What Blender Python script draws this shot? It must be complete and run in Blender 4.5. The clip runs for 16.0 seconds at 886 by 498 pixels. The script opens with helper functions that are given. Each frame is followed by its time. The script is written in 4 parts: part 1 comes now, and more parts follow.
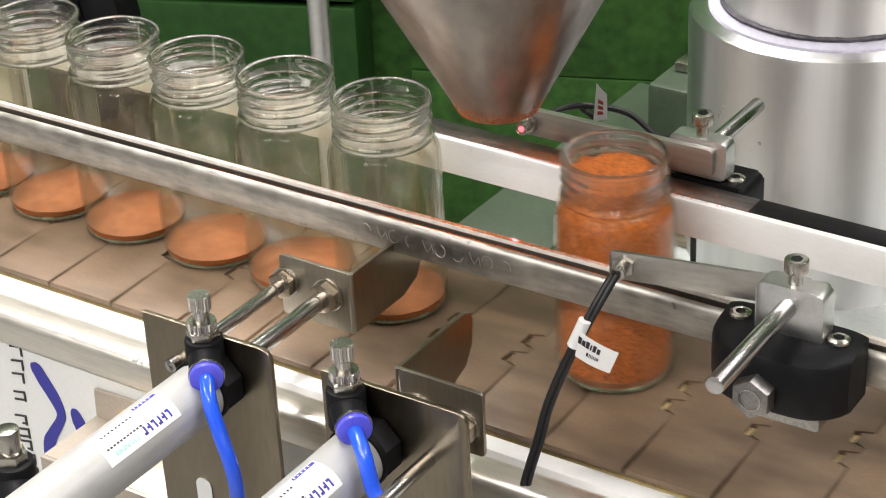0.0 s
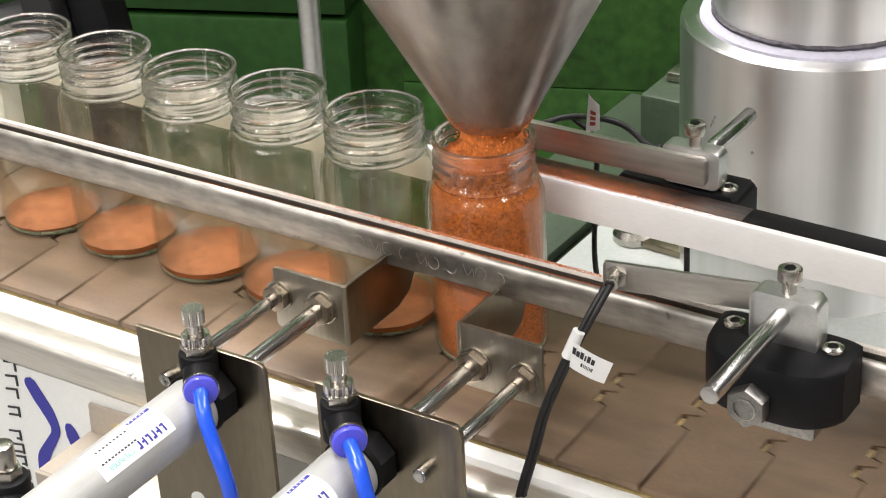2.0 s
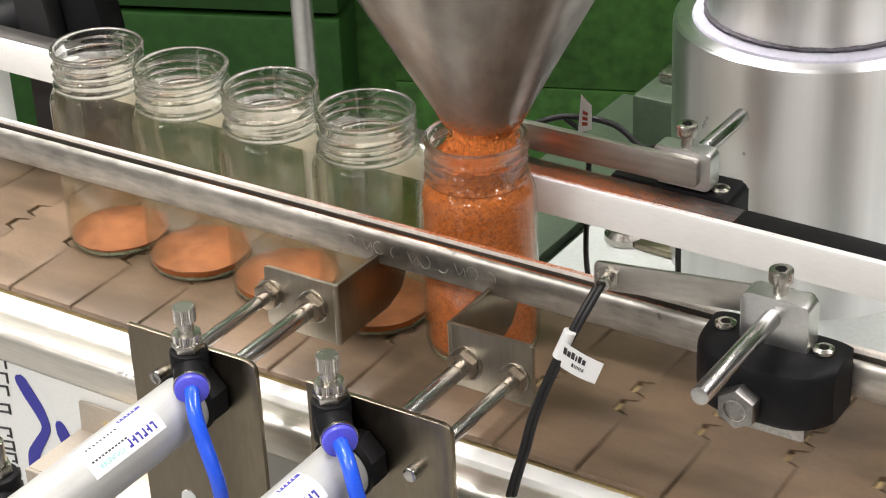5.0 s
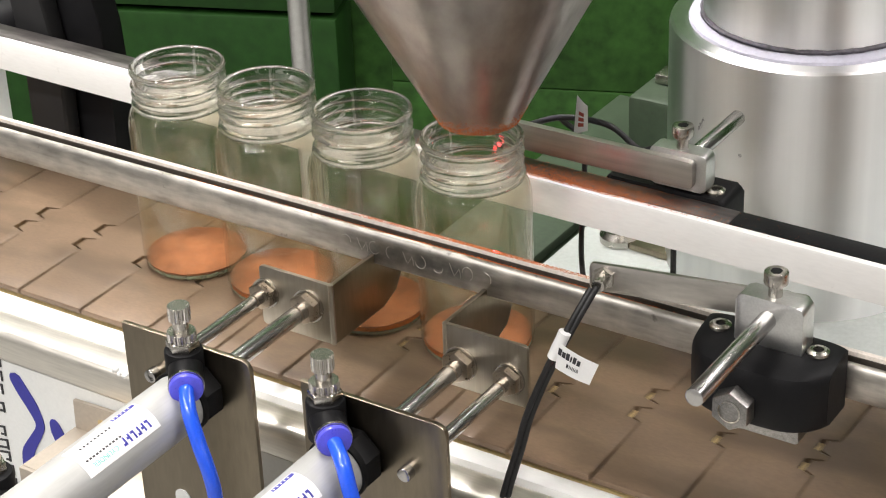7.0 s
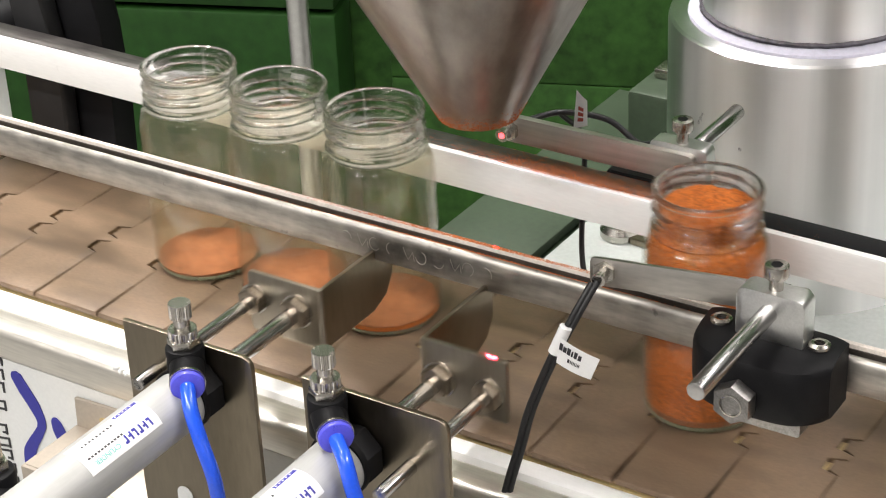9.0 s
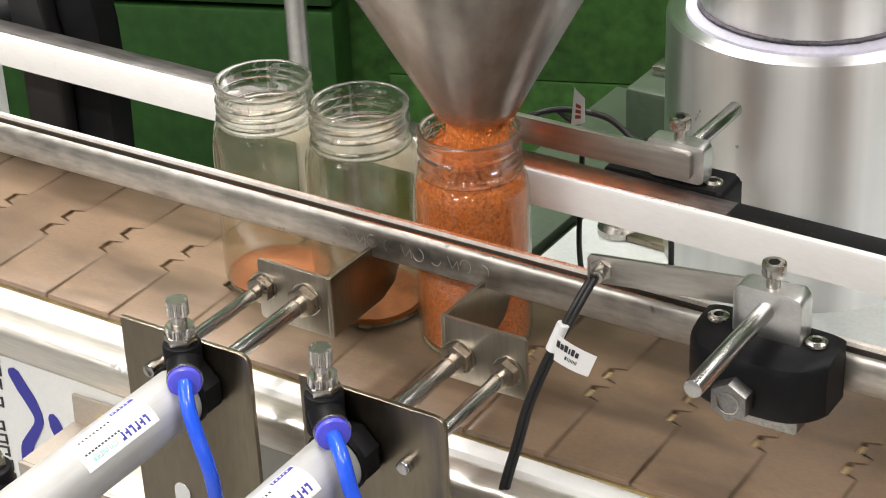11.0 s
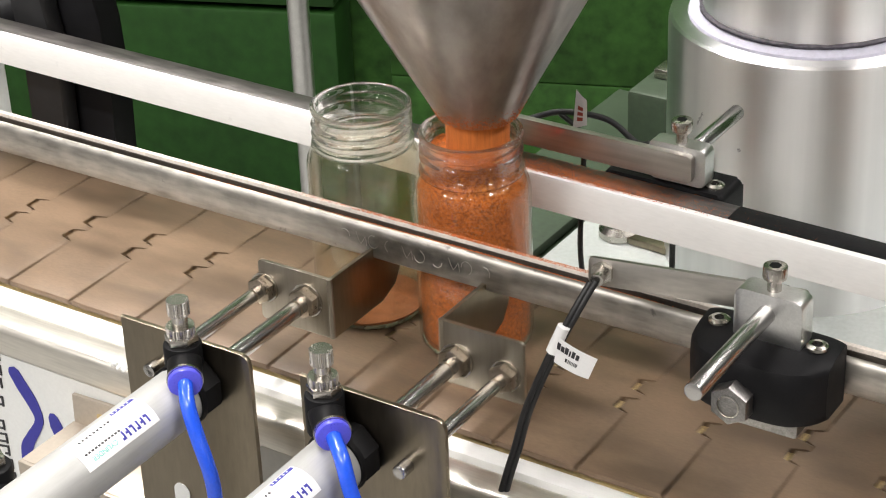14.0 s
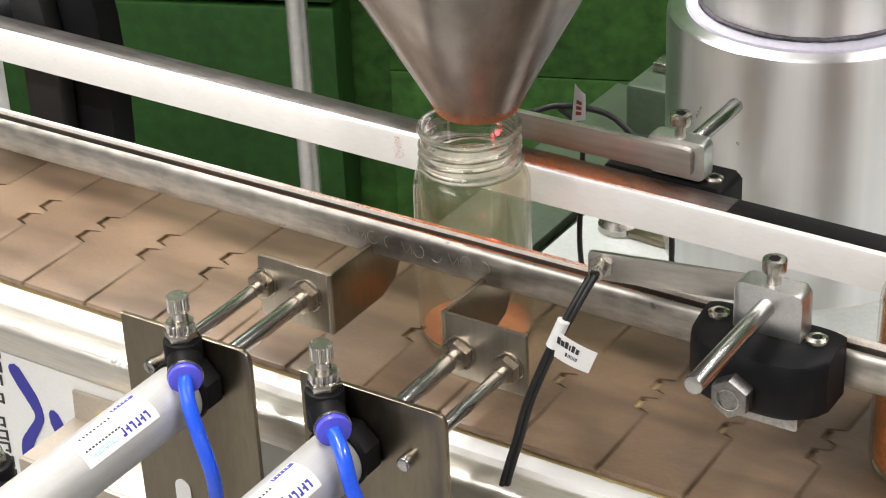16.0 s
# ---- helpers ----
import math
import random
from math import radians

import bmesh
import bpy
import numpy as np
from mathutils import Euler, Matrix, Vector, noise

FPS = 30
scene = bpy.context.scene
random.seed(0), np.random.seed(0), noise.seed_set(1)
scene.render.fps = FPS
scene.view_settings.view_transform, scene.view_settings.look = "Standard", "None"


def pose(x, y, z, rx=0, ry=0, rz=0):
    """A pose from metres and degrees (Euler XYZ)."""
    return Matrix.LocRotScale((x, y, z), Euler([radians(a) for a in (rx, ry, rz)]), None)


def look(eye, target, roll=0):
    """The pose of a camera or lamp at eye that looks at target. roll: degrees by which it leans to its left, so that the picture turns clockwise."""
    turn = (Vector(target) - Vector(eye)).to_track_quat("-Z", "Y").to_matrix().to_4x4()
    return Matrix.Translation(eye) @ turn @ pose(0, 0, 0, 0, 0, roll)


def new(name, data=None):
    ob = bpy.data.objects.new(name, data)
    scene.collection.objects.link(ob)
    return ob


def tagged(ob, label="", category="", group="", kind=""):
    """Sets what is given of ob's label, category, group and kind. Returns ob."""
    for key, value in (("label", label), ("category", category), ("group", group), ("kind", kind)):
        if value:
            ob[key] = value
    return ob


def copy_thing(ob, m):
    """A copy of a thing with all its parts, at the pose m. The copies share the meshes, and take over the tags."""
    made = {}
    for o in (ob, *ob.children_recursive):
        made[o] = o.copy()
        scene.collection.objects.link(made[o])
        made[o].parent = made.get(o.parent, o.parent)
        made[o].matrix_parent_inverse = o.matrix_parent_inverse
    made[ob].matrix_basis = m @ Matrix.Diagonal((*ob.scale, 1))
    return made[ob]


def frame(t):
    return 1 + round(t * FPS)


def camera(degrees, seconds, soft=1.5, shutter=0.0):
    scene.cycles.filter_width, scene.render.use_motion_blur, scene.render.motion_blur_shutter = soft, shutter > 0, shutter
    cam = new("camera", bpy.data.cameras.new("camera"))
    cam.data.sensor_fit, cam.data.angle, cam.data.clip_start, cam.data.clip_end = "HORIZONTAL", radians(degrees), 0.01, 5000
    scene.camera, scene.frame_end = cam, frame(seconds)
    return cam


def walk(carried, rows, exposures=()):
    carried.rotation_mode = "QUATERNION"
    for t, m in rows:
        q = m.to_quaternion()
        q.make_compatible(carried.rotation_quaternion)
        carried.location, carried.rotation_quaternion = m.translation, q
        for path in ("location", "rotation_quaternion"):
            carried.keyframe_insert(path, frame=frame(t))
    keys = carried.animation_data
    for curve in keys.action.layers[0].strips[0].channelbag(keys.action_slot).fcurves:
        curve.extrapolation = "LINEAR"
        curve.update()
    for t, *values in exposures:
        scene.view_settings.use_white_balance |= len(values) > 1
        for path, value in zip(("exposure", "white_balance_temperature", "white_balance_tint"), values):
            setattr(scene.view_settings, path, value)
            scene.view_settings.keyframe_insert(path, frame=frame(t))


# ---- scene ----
# ---- camera ----
cam = camera(24.92, 16.0, soft=1.1, shutter=0.38)
EYE = Vector((0.467, -0.6399, 0.4608))


def aim(yaw, pitch, roll):
    """Pose at the tripod head from turn, downward tilt and lean in degrees."""
    a, b, c = radians(yaw), radians(pitch), radians(roll)
    f = Vector((math.sin(a) * math.cos(b), math.cos(a) * math.cos(b), -math.sin(b)))
    r = Vector((math.cos(a), -math.sin(a), 0))
    u = r.cross(f)
    rr, uu = r * math.cos(c) + u * math.sin(c), u * math.cos(c) - r * math.sin(c)
    m = Matrix((rr, uu, -f)).transposed().to_4x4()
    m.translation = EYE
    return m


HEAD = [
    (0, -34.447, 29.051, -2.855),
    (0.5, -34.405, 29.016, -2.914),
    (1, -34.254, 28.978, -3.157),
    (1.5, -34.230, 28.798, -3.241),
    (2, -34.216, 28.725, -3.192),
    (2.5, -34.167, 28.668, -3.046),
    (3, -34.057, 28.642, -2.775),
    (3.5, -34.010, 28.614, -2.732),
    (4, -33.975, 28.705, -2.789),
    (6.5, -33.813, 28.813, -2.596),
    (7, -33.790, 28.754, -2.385),
    (7.5, -33.738, 28.781, -2.329),
    (8, -33.682, 28.813, -2.594),
    (8.5, -33.786, 28.855, -2.729),
    (9, -33.810, 28.876, -2.762),
    (11.5, -33.744, 28.994, -2.628),
    (12, -33.818, 29.008, -2.637),
    (12.5, -33.771, 28.996, -2.513),
    (13, -33.782, 28.946, -2.562),
    (13.5, -33.820, 28.911, -2.379),
    (14, -33.764, 28.917, -2.338),
    (14.5, -33.784, 28.944, -2.566),
    (15, -33.726, 28.992, -2.560),
    (15.5, -33.709, 29.000, -2.539),
    (16, -33.753, 29.065, -2.634),
]
walk(cam, [(t, aim(a, b, c)) for t, a, b, c in HEAD])

# ---- light ----
scene.view_settings.exposure = 0.23
world = bpy.data.worlds.new("world")
scene.world = world
world.use_nodes = True
world.node_tree.nodes["Background"].inputs[0].default_value = (0.75, 0.8, 0.85, 1)
world.node_tree.nodes["Background"].inputs[1].default_value = 0.25
FLOOR, CEIL = -0.9, 1.9


def ceiling_tube(x, y, rz, watts):
    d = bpy.data.lights.new("ceiling_tube", "AREA")
    d.shape, d.size, d.size_y, d.energy, d.color = "RECTANGLE", 1.25, 0.07, watts, (1.0, 0.955, 0.915)
    ob = new("ceiling_tube", d)
    ob.matrix_world = pose(x, y, CEIL - 0.07, 0, 0, rz)


TUBES = ((-0.95, 0.35, 90, 30), (1.5, 0.3, 90, 32), (-0.3, 0.0, 90, 42), (-0.75, -1.75, 0, 34),
         (0.75, -1.75, 0, 24), (-0.4, -2.5, 0, 26), (0.75, 1.2, 0, 5))
for tb in TUBES:
    ceiling_tube(*tb)

# ---- materials ----


def mat(name, color, rough=0.5, metal=0.0, var=0.15, scale=60, fine=900, stretch=(1, 1, 1), bump=0.1, rvar=0.12, rand=0.0, tint=None, spots=0.0, coat=0.0, turned=0.0, spec=0.5, crisp=0.17, shift=0.0, smudge=None):
    m = bpy.data.materials.new(name)
    m.use_nodes = True
    nt = m.node_tree
    N, L = nt.nodes, nt.links
    b = N["Principled BSDF"]
    tc = N.new("ShaderNodeTexCoord")
    mp = N.new("ShaderNodeMapping")
    mp.inputs["Scale"].default_value = stretch
    L.new(tc.outputs["Object"], mp.inputs["Vector"])
    n1 = N.new("ShaderNodeTexNoise")
    n1.inputs["Scale"].default_value, n1.inputs["Detail"].default_value = scale, 5
    n2 = N.new("ShaderNodeTexNoise")
    n2.inputs["Scale"].default_value, n2.inputs["Detail"].default_value = fine, 3
    L.new(tc.outputs["Object"], n1.inputs["Vector"])
    L.new(mp.outputs["Vector"], n2.inputs["Vector"])
    if shift:
        # every piece takes its own part of the grain
        oj, sc, av = N.new("ShaderNodeObjectInfo"), N.new("ShaderNodeMath"), N.new("ShaderNodeVectorMath")
        sc.operation, sc.inputs[1].default_value = "MULTIPLY", shift
        L.new(oj.outputs["Random"], sc.inputs[0])
        L.new(tc.outputs["Object"], av.inputs[0])
        L.new(sc.outputs[0], av.inputs[1])
        L.new(av.outputs[0], n1.inputs["Vector"])
        L.new(av.outputs[0], mp.inputs["Vector"])
    add = N.new("ShaderNodeMath")
    add.operation = "ADD"
    L.new(n1.outputs["Fac"], add.inputs[0])
    L.new(n2.outputs["Fac"], add.inputs[1])
    half = N.new("ShaderNodeMath")
    half.operation, half.inputs[1].default_value = "MULTIPLY", 0.5
    L.new(add.outputs[0], half.inputs[0])
    ramp = N.new("ShaderNodeValToRGB")
    e = ramp.color_ramp.elements
    dark = tint if tint else tuple(c * (1 - var) for c in color)
    e[0].position, e[1].position = 0.49 - crisp, 0.49 + crisp
    e[0].color, e[1].color = (*dark, 1), (*[min(1, c * (1 + var * 0.6)) for c in color], 1)
    L.new(half.outputs[0], ramp.inputs[0])
    out = ramp.outputs[0]
    if rand:
        oi = N.new("ShaderNodeObjectInfo")
        hs = N.new("ShaderNodeHueSaturation")
        mr = N.new("ShaderNodeMapRange")
        mr.inputs[3].default_value, mr.inputs[4].default_value = 1 - rand, 1 + rand
        L.new(oi.outputs["Random"], mr.inputs[0])
        L.new(mr.outputs[0], hs.inputs["Value"])
        L.new(out, hs.inputs["Color"])
        out = hs.outputs[0]
    if spots:
        vo = N.new("ShaderNodeTexNoise")
        vo.inputs["Scale"].default_value, vo.inputs["Detail"].default_value = 210, 6
        L.new(tc.outputs["Object"], vo.inputs["Vector"])
        r2 = N.new("ShaderNodeValToRGB")
        r2.color_ramp.elements[0].position, r2.color_ramp.elements[1].position = 0.66, 0.74
        L.new(vo.outputs["Fac"], r2.inputs[0])
        ml = N.new("ShaderNodeMath")
        ml.operation, ml.inputs[1].default_value = "MULTIPLY", spots
        L.new(r2.outputs[0], ml.inputs[0])
        mx = N.new("ShaderNodeMix")
        mx.data_type = "RGBA"
        L.new(ml.outputs[0], mx.inputs[0])
        L.new(out, mx.inputs[6])
        mx.inputs[7].default_value = (*[c * 0.35 for c in color], 1)
        out = mx.outputs[2]
    if smudge:
        # a worn dull patch round a point of the piece
        c, r, depth = smudge
        sm, ln, fo, nz, mu, m9 = (N.new(q) for q in ("ShaderNodeMapping", "ShaderNodeVectorMath", "ShaderNodeMapRange", "ShaderNodeTexNoise", "ShaderNodeMath", "ShaderNodeMix"))
        sm.vector_type = "TEXTURE"
        sm.inputs["Location"].default_value, sm.inputs["Scale"].default_value = c, r
        ln.operation = "LENGTH"
        L.new(tc.outputs["Object"], sm.inputs["Vector"])
        L.new(sm.outputs[0], ln.inputs[0])
        fo.inputs[1].default_value, fo.inputs[2].default_value, fo.inputs[3].default_value, fo.inputs[4].default_value = 0.35, 1.0, depth * 2, 0
        L.new(ln.outputs["Value"], fo.inputs[0])
        nz.inputs["Scale"].default_value, nz.inputs["Detail"].default_value = 120, 6
        L.new(tc.outputs["Object"], nz.inputs["Vector"])
        mu.operation = "MULTIPLY"
        L.new(fo.outputs[0], mu.inputs[0])
        L.new(nz.outputs["Fac"], mu.inputs[1])
        m9.data_type = "RGBA"
        L.new(mu.outputs[0], m9.inputs[0])
        L.new(out, m9.inputs[6])
        m9.inputs[7].default_value = (0.1, 0.1, 0.1, 1)
        out = m9.outputs[2]
    L.new(out, b.inputs["Base Color"])
    b.inputs["Metallic"].default_value = metal
    rr = N.new("ShaderNodeMapRange")
    rr.inputs[3].default_value, rr.inputs[4].default_value = max(0.02, rough - rvar), min(1, rough + rvar)
    L.new(half.outputs[0], rr.inputs[0])
    L.new(rr.outputs[0], b.inputs["Roughness"])
    b.inputs["Coat Weight"].default_value, b.inputs["Specular IOR Level"].default_value = coat, spec
    if turned:
        tg = N.new("ShaderNodeTangent")
        tg.direction_type, tg.axis = "RADIAL", "Z"
        b.inputs["Anisotropic"].default_value, b.inputs["Anisotropic Rotation"].default_value = turned, 0.25
        L.new(tg.outputs[0], b.inputs["Tangent"])
    if bump:
        bp = N.new("ShaderNodeBump")
        bp.inputs["Strength"].default_value, bp.inputs["Distance"].default_value = bump, 0.0006
        L.new(half.outputs[0], bp.inputs["Height"])
        L.new(bp.outputs[0], b.inputs["Normal"])
    return m


STEEL = mat("brushed_steel", (0.5, 0.475, 0.44), 0.4, 1, 0.22, 45, 500, (0.05, 1, 1), 0.06)
STEEL_V = mat("spun_steel", (0.35, 0.325, 0.305), 0.29, 1, 0.3, 9, 160, (1, 1, 0.03), 0.0, 0.04, turned=0.55)
SHEET = mat("sheet_steel", (0.275, 0.235, 0.175), 0.32, 1, 0.16, 40, 500, (1, 1, 0.2), 0.0)
CHROME = mat("polished_rod", (0.55, 0.54, 0.53), 0.24, 1, 0.12, 90, 900, (1, 0.1, 1), 0.02, 0.06)
NICKEL = mat("nickel_plate", (0.5, 0.475, 0.435), 0.26, 1, 0.07, 300, 1500, (1, 1, 1), 0.02, 0.06)
RAILM = mat("rolled_rail_steel", (0.48, 0.455, 0.418), 0.47, 1, 0.36, 90, 420, (0.2, 1, 1), 0.1, 0.14, 0, None, 0.75, smudge=((0.046, -0.0045, 0.0075), (0.058, 0.03, 0.0085), 0.75))
ALU = mat("turned_aluminium", (0.97, 0.97, 0.975), 0.4, 1, 0.1, 9, 120, (1, 1, 0.02), 0.0, 0.1, turned=0.9)
ALUC = mat("cast_aluminium", (0.72, 0.72, 0.71), 0.36, 1, 0.12, 200, 1200, (1, 1, 1), 0.06)
FRAME = mat("anodised_frame", (0.74, 0.71, 0.65), 0.35, 0.85, 0.16, 30, 700, (0.08, 1, 1), 0.04)
WHITE = mat("white_plastic", (0.8, 0.8, 0.79), 0.35, 0, 0.05, 60, 900, (0.2, 1, 1), 0.03, 0.1, 0, None, 0.12)
PANEL = mat("white_panel", (0.74, 0.75, 0.74), 0.4, 0, 0.05, 14, 600, (1, 1, 1), 0.02)
BLACK = mat("black_nylon", (0.008, 0.008, 0.009), 0.5, 0, 0.35, 150, 1600, (1, 1, 1), 0.16, spec=0.14)
RUBBER = mat("black_cable", (0.012, 0.012, 0.013), 0.52, 0, 0.3, 200, 900, (1, 1, 1), 0.04)
GREY = mat("grey_barrel", (0.43, 0.43, 0.42), 0.36, 0.15, 0.07, 70, 1200, (1, 0.1, 1), 0.02)
BLUE = mat("blue_tube", (0.02, 0.1, 0.78), 0.18, 0, 0.12, 90, 900, (1, 1, 1), 0.0, 0.05, 0, None, 0, 0.4)
BLUE2 = mat("blue_collar", (0.1, 0.1, 0.72), 0.3, 0, 0.1, 200, 1200, (1, 1, 1), 0.02)
BELT = mat("tan_acetal", (0.190, 0.129, 0.083), 0.4, 0, 0.24, 34, 900, (1, 1, 1), 0.03, 0.1, 0.1, spec=0.4, crisp=0.16, shift=2.0)
BEDM = mat("pale_chain_bed", (0.62, 0.48, 0.24), 0.6, 0, 0.3, 70, 600)
POWDER = mat("orange_powder", (0.49, 0.13, 0.019), 0.95, 0, 0.55, 700, 2000, (1, 1, 1), 0.8, 0.04, crisp=0.09, shift=3.0)
SETTLED = mat("settled_powder", (0.35, 0.13, 0.056), 0.95, 0, 0.4, 130, 1500, (1, 1, 1), 0.6, 0.04, crisp=0.18, shift=3.0)
FLOW = mat("falling_powder", (0.55, 0.15, 0.026), 0.95, 0, 0.45, 480, 1300, (1, 1, 0.4), 0.4, 0.04, crisp=0.13)
DUST = mat("spilled_powder", (0.48, 0.14, 0.04), 0.95, 0, 0.35, 500, 2600, (1, 1, 1), 0.5, 0.04)
GREEN = mat("green_wall_paint", (0.023, 0.070, 0.012), 0.6, 0, 0.65, 7, 60, (1, 1, 1), 0.25, 0.15, spec=0.2)
GREEN2 = mat("green_cabinet_paint", (0.011, 0.042, 0.007), 0.55, 0, 0.4, 5, 60, (1, 1, 1), 0.1, 0.1, spec=0.2)
# tone of the unseen walls, set light so that the column mirrors it
WALLM = mat("light_grey_plaster", (0.36, 0.36, 0.355), 0.8, 0, 0.08, 3, 60)
PLASTER = mat("grey_plaster", (0.2, 0.2, 0.195), 0.8, 0, 0.08, 3, 60)
CONCRETE = mat("grey_floor", (0.34, 0.335, 0.32), 0.6, 0, 0.25, 4, 90)
PAPER = mat("white_label", (0.8, 0.8, 0.8), 0.45, 0, 0.04, 200, 1500, (1, 1, 1), 0.02)
GREYD = mat("dark_grey_plate", (0.038, 0.058, 0.034), 0.5, 0.1, 0.3, 20, 300)
PALE = mat("pale_plated_steel", (0.5, 0.44, 0.37), 0.42, 0.5, 0.1, 40, 500, (1, 1, 1), 0.05)
TABLE = mat("pale_table_steel", (0.47, 0.5, 0.485), 0.4, 0.2, 0.12, 20, 400)
BOLT = mat("zinc_plate", (0.32, 0.31, 0.3), 0.4, 1, 0.35, 400, 1500, (1, 1, 1), 0.25, 0.1)
PLATE = mat("stop_plate_steel", (0.37, 0.335, 0.28), 0.38, 1, 0.16, 40, 700, (1, 1, 0.06), 0.05)
STRIP = mat("dusty_pale_strip", (0.66, 0.6, 0.54), 0.45, 0, 0.25, 120, 900)
SCUFF = mat("dull_scuff", (0.55, 0.54, 0.57), 0.55, 0.8, 0.3, 300, 900)
SEAL = mat("pale_seal", (0.6, 0.59, 0.7), 0.45, 0, 0.15, 60, 400)
LIDM = mat("worn_dark_steel", (0.13, 0.12, 0.115), 0.36, 0.8, 0.5, 60, 400, (0.1, 1, 1), 0.06)
# brown dust, with the shade of the rail's gap put into the colour
RECESS = mat("dusty_shaded_recess", (0.05, 0.042, 0.034), 0.5, 0.3, 0.4, 90, 600)
# nickel of the nuts, with their brown reflections put into the colour
NUTM = mat("brown_tinted_nickel", (0.42, 0.36, 0.29), 0.3, 1, 0.25, 260, 1200, (1, 1, 1), 0.04)
JOINT = mat("dark_joint", (0.14, 0.13, 0.15), 0.6, 0.5, 0.6, 60, 400)
INKB = mat("blue_ink", (0.035, 0.035, 0.3), 0.45, 0, 0.15, 200, 900)
INKT = mat("teal_ink", (0.15, 0.55, 0.5), 0.5, 0, 0.1, 200, 900)
INKK = mat("black_ink", (0.03, 0.03, 0.035), 0.5, 0, 0.2, 200, 900)
INKR = mat("red_ink", (0.4, 0.06, 0.04), 0.5, 0, 0.2, 200, 900)


def glow(name, color, power):
    m = bpy.data.materials.new(name)
    m.use_nodes = True
    b = m.node_tree.nodes["Principled BSDF"]
    b.inputs["Base Color"].default_value = (*color, 1)
    b.inputs["Emission Color"].default_value = (*color, 1)
    b.inputs["Emission Strength"].default_value = power
    return m


LASER = glow("red_led", (1, 0.05, 0.06), 5)


def thin_glass(name, tint, edge, film, dust=(0.75, 0.6, 0.48), solid_part=0.0, base=0.045):
    """Clear wall glass: light passes straight, gloss grows towards the edges; film mixes in a diffuse colour."""
    m = bpy.data.materials.new(name)
    m.use_nodes = True
    nt = m.node_tree
    nt.nodes.remove(nt.nodes["Principled BSDF"])
    N, L = nt.nodes, nt.links
    tr, gl, lw, pw, mr, mx = (N.new(k) for k in ("ShaderNodeBsdfTransparent", "ShaderNodeBsdfGlossy", "ShaderNodeLayerWeight", "ShaderNodeMath", "ShaderNodeMapRange", "ShaderNodeMixShader"))
    tr.inputs[0].default_value = (*tint, 1)
    gl.inputs["Roughness"].default_value = 0.04
    lw.inputs[0].default_value = 0.5
    pw.operation, pw.inputs[1].default_value = "POWER", 4.0
    mr.inputs[3].default_value, mr.inputs[4].default_value = base, edge
    L.new(lw.outputs["Facing"], pw.inputs[0])
    L.new(pw.outputs[0], mr.inputs[0])
    L.new(mr.outputs[0], mx.inputs[0])
    L.new(tr.outputs[0], mx.inputs[1])
    L.new(gl.outputs[0], mx.inputs[2])
    df, m2 = N.new("ShaderNodeBsdfDiffuse"), N.new("ShaderNodeMixShader")
    df.inputs[0].default_value = (*dust, 1)
    tc, ns, rg = N.new("ShaderNodeTexCoord"), N.new("ShaderNodeTexNoise"), N.new("ShaderNodeMapRange")
    ns.inputs["Scale"].default_value, ns.inputs["Detail"].default_value = 90, 5
    rg.inputs[1].default_value, rg.inputs[2].default_value, rg.inputs[3].default_value, rg.inputs[4].default_value = 0.35, 0.7, film * 0.5, film * 1.6
    L.new(tc.outputs["Object"], ns.inputs["Vector"])
    L.new(ns.outputs["Fac"], rg.inputs[0])
    L.new(rg.outputs[0], m2.inputs[0])
    L.new(mx.outputs[0], m2.inputs[1])
    L.new(df.outputs[0], m2.inputs[2])
    gs, m3 = N.new("ShaderNodeBsdfGlass"), N.new("ShaderNodeMixShader")
    gs.inputs["Roughness"].default_value, gs.inputs["IOR"].default_value = 0.0, 1.48
    m3.inputs[0].default_value = solid_part
    L.new(m2.outputs[0], m3.inputs[1])
    L.new(gs.outputs[0], m3.inputs[2])
    L.new(m3.outputs[0], N["Material Output"].inputs[0])
    return m


GLASS = thin_glass("jar_glass", (0.985, 0.975, 0.925), 0.95, 0.012, (0.85, 0.64, 0.4), 0.05, 0.04)
# strong pale green film: the lit look of the thick base as colour
BOTTOM = thin_glass("jar_bottom_glass", (0.92, 0.965, 0.9), 0.9, 0.34, (0.7, 0.78, 0.58), 0.15)
NECK = thin_glass("jar_neck_glass", (0.98, 0.985, 0.97), 0.95, 0.004, (0.82, 0.72, 0.6), 0.72, 0.07)

# ---- mesh helpers ----


def thing(name, loc, label, category, group="", kind=""):
    ob = new(name)
    ob.location = loc
    return tagged(ob, label, category, group, kind)


def origin(ob):
    v = Vector((0, 0, 0))
    while ob is not None:
        v += ob.location
        ob = ob.parent
    return v


def solid(name, bm, material, parent=None, label="", smooth=35):
    """One mesh object; its points are given in the place's own metres."""
    bmesh.ops.recalc_face_normals(bm, faces=bm.faces)
    if parent is not None:
        bmesh.ops.translate(bm, vec=-origin(parent), verts=bm.verts)
    me = bpy.data.meshes.new(name)
    bm.to_mesh(me)
    bm.free()
    if smooth:
        me.polygons.foreach_set("use_smooth", [True] * len(me.polygons))
        me.set_sharp_from_angle(angle=radians(smooth))
    me.materials.append(material)
    ob = new(name, me)
    if parent is not None:
        ob.parent = parent
    if label:
        ob["label"] = label
    return ob


part = solid


